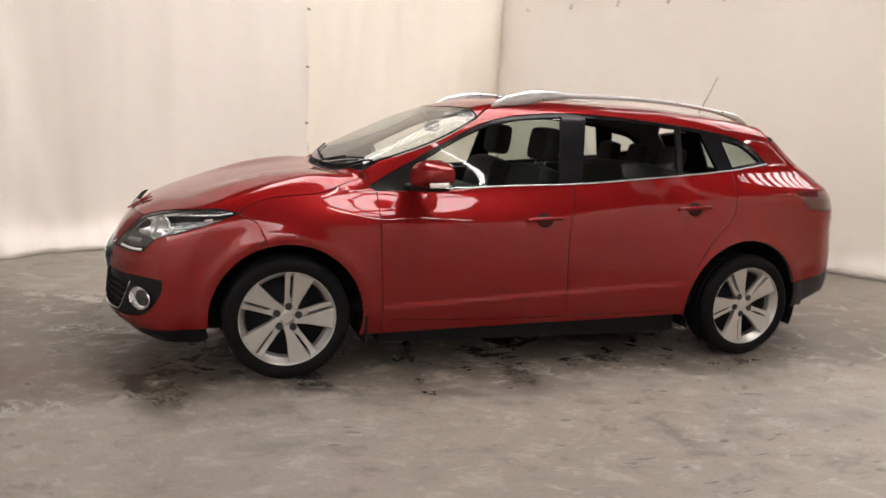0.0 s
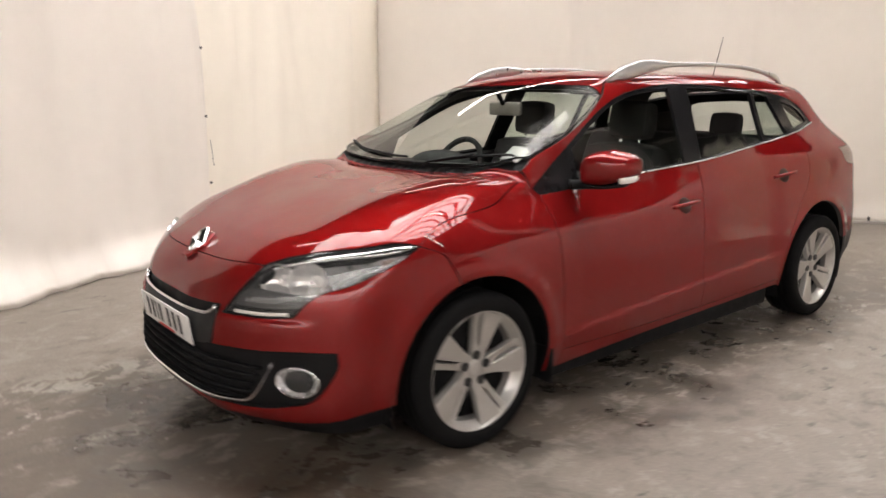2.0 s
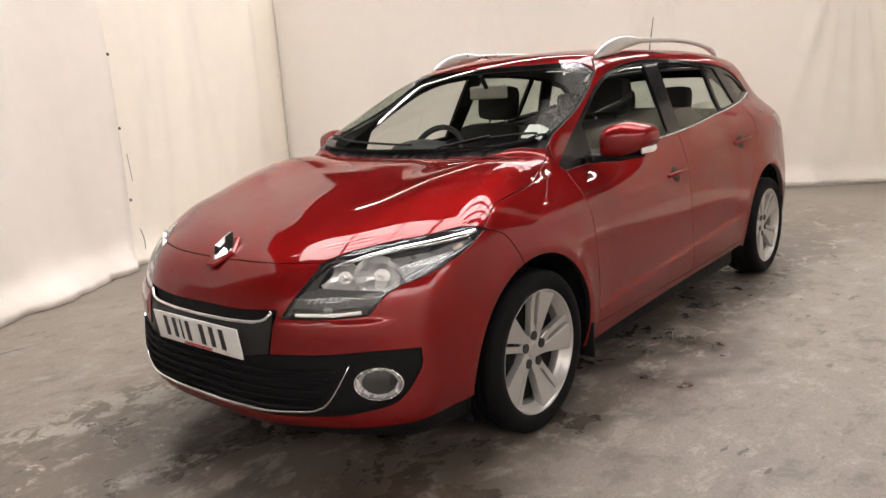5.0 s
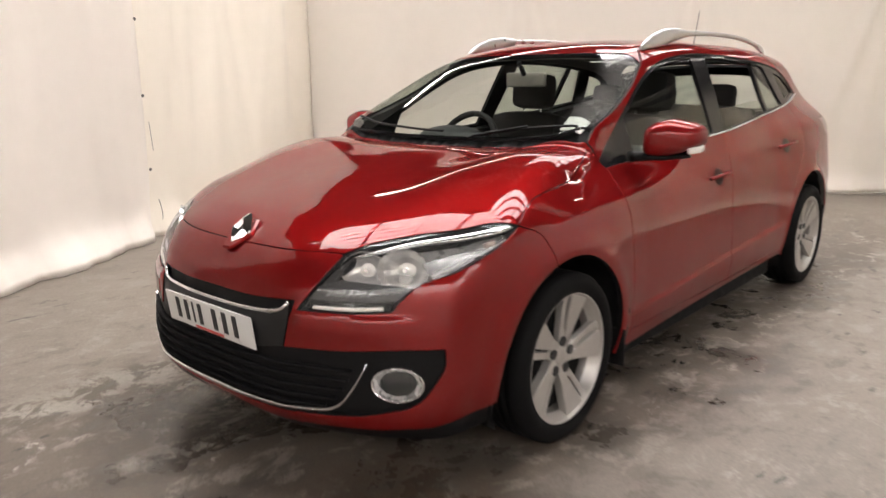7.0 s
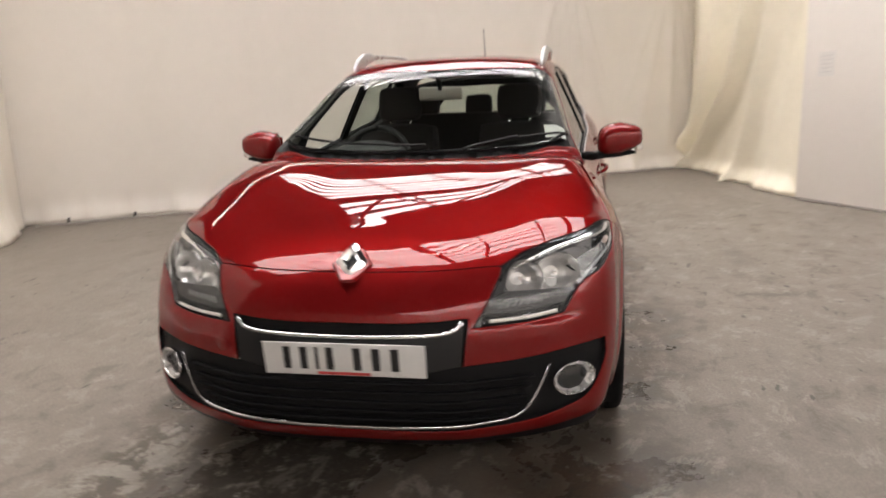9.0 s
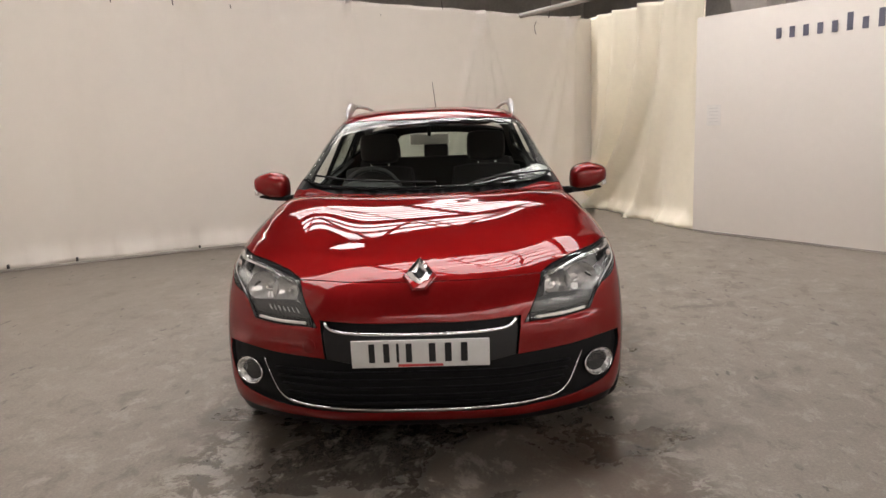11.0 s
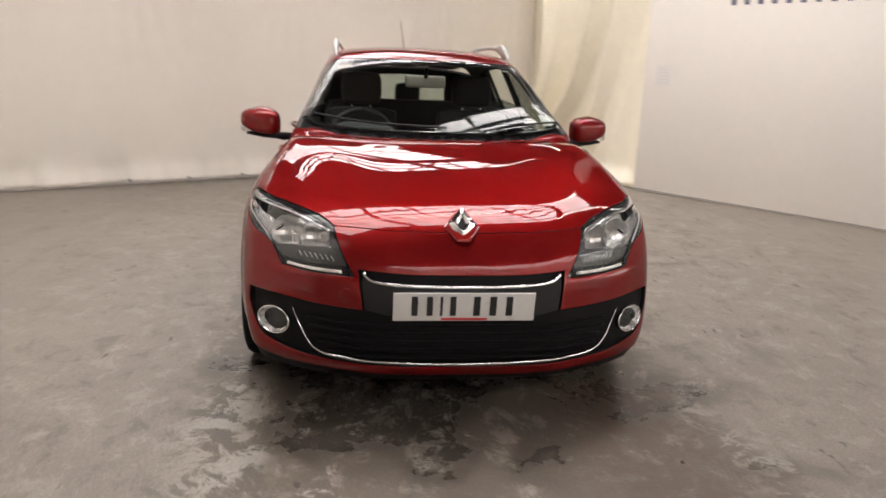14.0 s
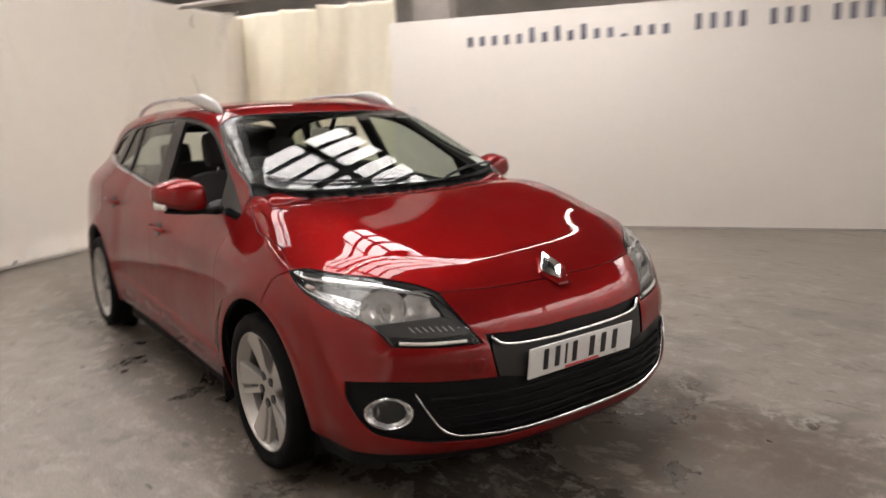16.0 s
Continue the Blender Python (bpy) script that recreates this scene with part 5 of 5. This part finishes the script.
    bmesh.ops.create_uvsphere(bm, u_segments=18, v_segments=10, radius=1, matrix=m @ Matrix.Translation((-side*.042, .006, -.004)) @ Matrix.Diagonal((.012, .019, .009, 1)))
    part("bulb_hood", bm, GLOSS_BLACK, fog)

    # tail lamp
    panel("tail_lamp", "side", [loop_of([(3.40, .885), (3.25, .89), (3.12, .915), (3.05, 1.0)], [(3.05, 1.0), (3.2, 1.005), (3.38, 1.01)], [(3.38, 1.01), (3.42, .95), (3.40, .885)])], LAMP_RED, car, "dark red tail lamp", side=side)

    # roof rail
    pts = [(1.12, .512, 1.392), (1.19, .515, 1.420), (1.31, .518, 1.446), (1.46, .521, 1.470), (1.9, .522, 1.485), (2.3, .512, 1.478), (2.60, .495, 1.452), (2.78, .478, 1.422), (2.87, .468, 1.385)]
    p = smooth_line(pts, .03)*(1, side, 1)
    s = np.linspace(0, 1, len(p))
    bar("roof_rail", p, np.interp(s, (0, .06, .2, .3, .9, 1), (.014, .034, .034, .025, .024, .012)), np.interp(s, (0, .05, .12, .2, .28, .5, .85, .94, 1), (.02, .062, .078, .058, .027, .022, .022, .042, .018)), SATIN, car, "satin aluminium roof rail")

    # wheel housings
    for cx, depth in ((0, .5), (AXLE, .5)):
        a = np.radians(np.linspace(-20, 200, 24))
        ring_o = [(cx + .40*np.cos(t), side*.835, .315 + .40*np.sin(t)) for t in a]
        ring_i = [(cx + .40*np.cos(t), side*.52, .315 + .40*np.sin(t)) for t in a]
        v = ring_o + ring_i + [(cx + .40*np.cos(t), side*.515, .315 + .40*np.sin(t)) for t in a]
        f = [(i, i + 1, 24 + i + 1, 24 + i) for i in range(23)] + [tuple(range(48, 72))]
        put("arch_liner", v, f, LINING, car, smooth=False)
    # mud flap behind the front wheel
    bm = bmesh.new()
    box(bm, (.385, side*.80, .245), (.012, .16, .15), bevel=.004)
    part("mud_flap", bm, BLACK_PLASTIC, car)

# roof, screens, cowl
panel("roof", "top", [whole(half_loop([(.957, 0), (.975, .3), (1.018, .566)], [(1.018, .566), (1.12, .495)], DITCH[::-1], [(2.93, .485), (3.02, .43), (3.06, .3), (3.07, 0)]), 1)], PAINT, car, "red roof")
SCREEN_LOOP = half_loop([(.25, 0), (.258, .22), (.292, .46), (.345, .60), (.44, .669)], [(.44, .669), (.68, .641), (.87, .607), (1.012, .568)], [(1.012, .568), (.970, .3), (.952, 0)])
ob = panel("windscreen", "top", [whole(SCREEN_LOOP, 1)], SCREEN, car, "laminated windscreen with rain marks", lift=-.002, thick=.004, inner=False)
ob.visible_shadow = False
frit_in = half_loop([(.264, 0), (.272, .22), (.306, .45), (.360, .592), (.449, .666)], [(.449, .666), (.68, .638), (.87, .604), (1.006, .565)], [(1.006, .563), (.964, .3), (.946, 0)])
panel("windscreen_border", "top", [whole(SCREEN_LOOP, 1), whole(frit_in, 1)], GLOSS_BLACK, car, "black windscreen border", lift=-.007, gap=-.002, thick=.006)
panel("cowl", "top", [whole(half_loop([(.200, 0), (.212, .22), (.250, .45), (.312, .62), (.365, .70)], [(.365, .70), (.44, .669)], [(.44, .669), (.345, .60), (.292, .46), (.258, .22), (.25, 0)]), 1)], BLACK_PLASTIC, car, "black plastic cowl", lift=-.022, gap=-.01)
for path in ([(.40, .60), (.325, .38), (.285, .10), (.278, -.05)], [(.27, -.26), (.335, -.44), (.39, -.64)]):
    p, n = track("top", path, .007)
    bar("wiper", p, .012, .008, BLACK_PLASTIC, car, "black wiper blade", up=n)
p, n = track("top", [(.245, -.22), (.29, -.33), (.338, -.445)], .016)
bar("wiper_arm", p, .014, .009, BLACK_PLASTIC, car, up=n)

# tail: tailgate with its window, rear bumper
st = lambda q: across("side", "tail", q)
tail_edge = st(TAIL_EDGE)
gate = half_loop([(0, 1.35), (tail_edge[0][0]*.6, 1.335), tuple(tail_edge[0])], tail_edge, st([(3.38, 1.01), (3.42, .95), (3.40, .885)]), st(TAIL_LOW), [tuple(st(TAIL_LOW)[-1]), (0, .505)])
rear_window = half_loop([(0, 1.295), (.30, 1.285), (.40, 1.265)], [(.40, 1.265), (.44, 1.06)], [(.44, 1.06), (.2, 1.035), (0, 1.03)])
tailgate = panel("tailgate", "tail", [whole(gate, 0), whole(rear_window, 0)], PAINT, car)
ob = panel("rear_window", "tail", [whole(rear_window, 0)], PANE, tailgate, lift=-.006, gap=-.01, thick=.003, inner=False)
ob.visible_shadow = False
REAR_ARCH = arc(REAR_X, .397, 20, -4)
rb = half_loop([(0, .505), tuple(st([(3.42, .505), (3.41, .505)])[0])], st([(3.42, .505), (3.2, .47), (REAR_X + .373, .45)]), st(REAR_ARCH), [tuple(st(REAR_ARCH)[-1]), (.62, .37), (.3, .36), (0, .36)])
panel("rear_bumper", "tail", [whole(rb, 0)], GREY_PLASTIC, car, "charcoal lower rear bumper")

# underside
bm = bmesh.new()
box(bm, (1.36, 0, .205), (1.80, 1.60, .11), bevel=.02)
box(bm, (1.36, 0, .26), (4.0, .98, .14), bevel=.03)
box(bm, (-.52, 0, .25), (.34, 1.2, .08), bevel=.02)
box(bm, (3.25, 0, .28), (.3, 1.2, .1), bevel=.02)
part("underbody", bm, LINING, car)

# aerial
bm = bmesh.new()
box(bm, (2.86, 0, onto("top", [(2.86, 0)])[0][2] + .010), (.09, .045, .03), bevel=.012, seg=3)
aerial = part("aerial", bm, BLACK_PLASTIC, car)
bm = bmesh.new()
rod(bm, (2.865, 0, 1.45), (3.01, .03, 1.705), .0035, .002, 8)
part("mast", bm, BLACK_PLASTIC, aerial)

# ---- cabin ----
bm = bmesh.new()
box(bm, (.80, 0, .86), (.62, 1.40, .24), Matrix.Rotation(radians(4), 4, "Y"), bevel=.09, seg=4)
box(bm, (.58, 0, .945), (.52, 1.30, .07), bevel=.03, seg=3)
dash = part("dashboard", bm, DASH, car, "dark grey dashboard")
bm = bmesh.new()
bmesh.ops.create_uvsphere(bm, u_segments=24, v_segments=12, radius=1, matrix=Matrix.Translation((.80, .36, .965)) @ Matrix.Diagonal((.15, .20, .075, 1)))
part("instrument_hood", bm, DASH, dash)
bm = bmesh.new()
box(bm, (1.4, 0, .33), (2.2, 1.5, .06), bevel=.02)
box(bm, (1.2, 0, .48), (1.0, .2, .3), bevel=.05, seg=3)
part("cabin_floor", bm, LINING, car)
bm = bmesh.new()
box(bm, (3.0, 0, .72), (.9, 1.25, .06), bevel=.02)
part("load_cover", bm, LINING, car)
a = np.linspace(0, 2*np.pi, 41)
st_m = Matrix.Translation((.915, .36, .925)) @ Matrix.Rotation(radians(-64), 4, "Y")
ring = np.array([st_m @ Vector((.183*np.cos(t), .183*np.sin(t), 0)) for t in a])
steer = bar("steering_wheel", ring, .03, .03, DASH, car, "dark steering wheel", up=np.array(st_m.to_3x3() @ Vector((0, 0, 1))))
bm = bmesh.new()
bmesh.ops.create_uvsphere(bm, u_segments=18, v_segments=10, radius=1, matrix=st_m @ Matrix.Diagonal((.075, .075, .03, 1)))
box(bm, st_m @ Vector((0, 0, 0)), (.05, .34, .02), st_m.to_3x3().to_4x4(), .008)
part("hub", bm, DASH, steer)


def cushion(name, centre, size, tilt, parent, label="", puff=.45):
    bm = bmesh.new()
    bmesh.ops.create_cube(bm, size=2)
    bmesh.ops.subdivide_edges(bm, edges=bm.edges[:], cuts=5, use_grid_fill=True)
    for v in bm.verts:
        x, y, z = v.co
        k = (abs(x)**4 + abs(y)**4 + abs(z)**4)**.25
        s = 1/k
        v.co = Vector((x, y, z))*(1 - puff + puff*s)
    bm.transform(Matrix.Translation(centre) @ Matrix.Rotation(radians(tilt), 4, "Y") @ Matrix.Diagonal((size[0]/2, size[1]/2, size[2]/2, 1)))
    return part(name, bm, FABRIC, parent, label)


for y in (-.36, .36):
    seat = cushion("front_seat", (1.43, y, .755), (.17, .48, .66), 14, car, "dark cloth front seat")
    cushion("seat_base", (1.20, y, .52), (.52, .50, .17), -8, seat)
    head = cushion("headrest", (1.535, y, 1.195), (.11, .26, .20), 8, seat, puff=.75)
    for s in (-.06, .06):
        bm = bmesh.new()
        rod(bm, (1.50, y + s, 1.02), (1.53, y + s, 1.13), .006, seg=8)
        part("headrest_post", bm, CHROME, seat)
bench = cushion("rear_seat", (2.32, 0, .785), (.16, 1.28, .64), 16, car, "dark cloth rear bench")
cushion("bench_base", (2.08, 0, .50), (.5, 1.26, .18), -6, bench)
for y in (-.38, 0, .38):
    cushion("headrest", (2.42, y, 1.135), (.09, .19, .17), 8, bench, puff=.75)
panel("headlining", "top", [whole(half_loop([(.985, 0), (1.0, .3), (1.05, .49)], [(1.05, .49), (1.6, .50), (2.3, .50), (2.9, .47)], [(2.9, .47), (2.98, .3), (3.0, 0)]), 1)], HEADLINER, car, "pale grey cloth headlining", lift=-.03, thick=.006, inner=HEADLINER)
bm = bmesh.new()
box(bm, (.945, 0, 1.262), (.025, .23, .068), bevel=.012, seg=3)
rear_view = part("rear_view_mirror", bm, GREY_PAINT, car)
bm = bmesh.new()
rod(bm, (.93, 0, 1.285), (.885, 0, 1.345), .012, seg=10)
part("stalk", bm, BLACK_PLASTIC, rear_view)
ob = panel("windscreen_paper", "top", [loop_of([(.371, -.566), (.461, -.553)], [(.461, -.553), (.475, -.652)], [(.475, -.652), (.382, -.660)], [(.382, -.660), (.371, -.566)])], PAPER, car, "white paper slip behind the windscreen", lift=-.010, thick=.001, inner=PAPER)

# ---- wheels ----


def wheel_parts():
    """Meshes of one wheel, its outer face towards +y, about its own centre."""
    out = {}
    R = .305
    tread = [(.222, -.095), (.236, -.102), (.27, -.106), (.292, -.098), (.303, -.082), (R, -.06), (R, -.044), (R - .007, -.042), (R - .007, -.036), (R, -.034), (R, -.004), (R - .007, -.003), (R - .007, .003), (R, .004), (R, .034), (R - .007, .036), (R - .007, .042), (R, .044), (R, .06), (.303, .082), (.292, .098), (.275, .105), (.258, .1055), (.244, .101), (.234, .096), (.226, .088)]
    out["tyre"] = lathe(tread, 64)
    out["barrel"] = lathe([(.215, -.09), (.232, -.095), (.222, -.08), (.20, -.06), (.196, .02), (.204, .047), (.206, .052)], 64)
    out["rim"] = lathe([(.206, .052), (.220, .070), (.2275, .083), (.232, .088), (.2345, .093), (.233, .0965), (.2295, .0955), (.2265, .089), (.214, .066)], 72)
    out["brake_disc"] = lathe([(.001, .030), (.07, .030), (.07, .022), (.135, .020), (.135, -.01), (.001, -.01)], 40)
    # black disc added behind the spokes, standing for the shade in the openings
    out["shade_disc"] = lathe([(.196, -.02), (.197, .026), (.05, .028), (.001, .028)], 40)
    out["hub"] = lathe([(.060, .02), (.061, .050), (.058, .058), (.046, .0605), (.030, .0605), (.028, .063), (.024, .0642), (.001, .0645)], 40)
    return out


def spoke_mesh(edges, y0, y1, thick=.03, reach=.2285):
    """One spoke along the wheel's own radius: edges holds (radius, low side, high side), straight between them."""
    bm = bmesh.new()
    rows = []
    for t in np.linspace(0, 1, 13):
        r, lo, hi = (np.interp(t, np.linspace(0, 1, len(edges)), [e[k] for e in edges]) for k in range(3))
        line = []
        for s in (0, .06, .5, .94, 1):
            c = lo + (hi - lo)*s
            end = math.sqrt(reach**2 - edges[-1][1 if s < .5 else 2]**2) if s != .5 else math.sqrt(reach**2 - ((edges[-1][1] + edges[-1][2])/2)**2)
            x = edges[0][0] + (r - edges[0][0])*(end - edges[0][0])/(edges[-1][0] - edges[0][0])
            y = y0 + (y1 - y0)*t - .006*math.sin(math.pi*t) - (.003 if s in (0, 1) else 0)
            line.append((x, y, c))
        back = [(line[4][0], line[4][1] - thick, line[4][2]), (line[0][0], line[0][1] - thick, line[0][2])]
        rows.append([bm.verts.new(q) for q in line + back])
    for u, w in zip(rows, rows[1:]):
        for j in range(7):
            bm.faces.new((u[j], u[(j + 1) % 7], w[(j + 1) % 7], w[j]))
    bm.faces.new(rows[0][::-1]), bm.faces.new(rows[-1])
    bmesh.ops.recalc_face_normals(bm, faces=bm.faces)
    me = bpy.data.meshes.new("spoke")
    for f in bm.faces: f.smooth = True
    for e in bm.edges:
        if len(e.link_faces) == 2 and e.calc_face_angle(0) > radians(25): e.smooth = False
    bm.to_mesh(me)
    bm.free()
    me.materials.append(ALLOY)
    return me


geo = wheel_parts()
blade = spoke_mesh([(.03, .010, .044), (.08, .020, .060), (.21, .024, .122)], .061, .088)
rod_mesh = spoke_mesh([(.04, -.014, .016), (.0825, -.013, .021), (.1, -.013, .010), (.125, -.0135, .010), (.1675, -.015, .010), (.195, -.016, .011), (.21, -.018, .024)], .061, .084, .022)
shared = {}
for wx, side, spin in ((0, -1, 54), (AXLE, -1, 18), (0, 1, 15), (AXLE, 1, 60)):
    base = Matrix.Translation((wx, side*.775, .315)) @ Matrix.Rotation(0 if side > 0 else math.pi, 4, "Z") @ Matrix.Rotation(radians(spin), 4, "Y")
    made = {}
    for key, mt in (("rim", ALLOY), ("tyre", RUBBER), ("barrel", SHADED_ALLOY), ("shade_disc", LINING), ("brake_disc", STEEL), ("hub", ALLOY)):
        if key in shared:
            ob = new("wheel" if key == "rim" else key, shared[key])
        else:
            ob = put("wheel" if key == "rim" else key, *geo[key], mt, smooth=True)
            bm = bmesh.new()
            bm.from_mesh(ob.data)
            bmesh.ops.recalc_face_normals(bm, faces=bm.faces)
            bm.to_mesh(ob.data), bm.free()
            ob.data.polygons.foreach_set("use_smooth", [True]*len(ob.data.polygons))
            shared[key] = ob.data
        made[key] = ob
        if key == "rim":
            ob.parent, ob.matrix_local = car, base
            tagged(ob, "silver five-spoke alloy wheel with a black tyre")
        else:
            ob.parent = made["rim"]
    for i in range(5):
        turn_i = Matrix.Rotation(radians(72*i), 4, "Y")
        for name, me in (("spoke", blade), ("slim_spoke", rod_mesh)):
            ob = new(name, me)
            ob.parent, ob.matrix_local = made["rim"], turn_i
        ob = new("bolt_hole", shared.get("bolt") or bpy.data.meshes.new("bolt_hole"))
        if "bolt" not in shared:
            bm = bmesh.new()
            rod(bm, (.056, .050, 0), (.056, .0668, 0), .018, seg=18)
            bm.to_mesh(ob.data), bm.free()
            ob.data.materials.append(INK)
            shared["bolt"] = ob.data
        ob.parent, ob.matrix_local = made["rim"], Matrix.Rotation(radians(72*i - 5), 4, "Y")

# small fittings: tow cover in the bumper, sticker on the screen, vents on the dash
m = frame_on("front", (.429, .526), .0004, 1)
v, f = lathe([(.0275, -.002), (.0275, .0002), (.0262, .0007), (.001, .0008)], 28)
put("tow_eye_cover", np.array([m @ Vector((x_, z_, y_)) for x_, y_, z_ in v]), f, PAINT, car, smooth=True)
panel("screen_sticker", "top", [loop_of([(.884, -.386), (.894, -.471)], [(.894, -.471), (.903, -.470)], [(.903, -.470), (.893, -.385)], [(.893, -.385), (.884, -.386)])], PAPER, car, "pale sticker at the top of the windscreen", lift=-.006, gap=0, thick=.001, inner=PAPER)
for y in (-.06, .06):
    bm = bmesh.new()
    box(bm, (.715, y, .978), (.09, .10, .014), bevel=.004)
    part("air_vent", bm, GREY_PLASTIC, dash)
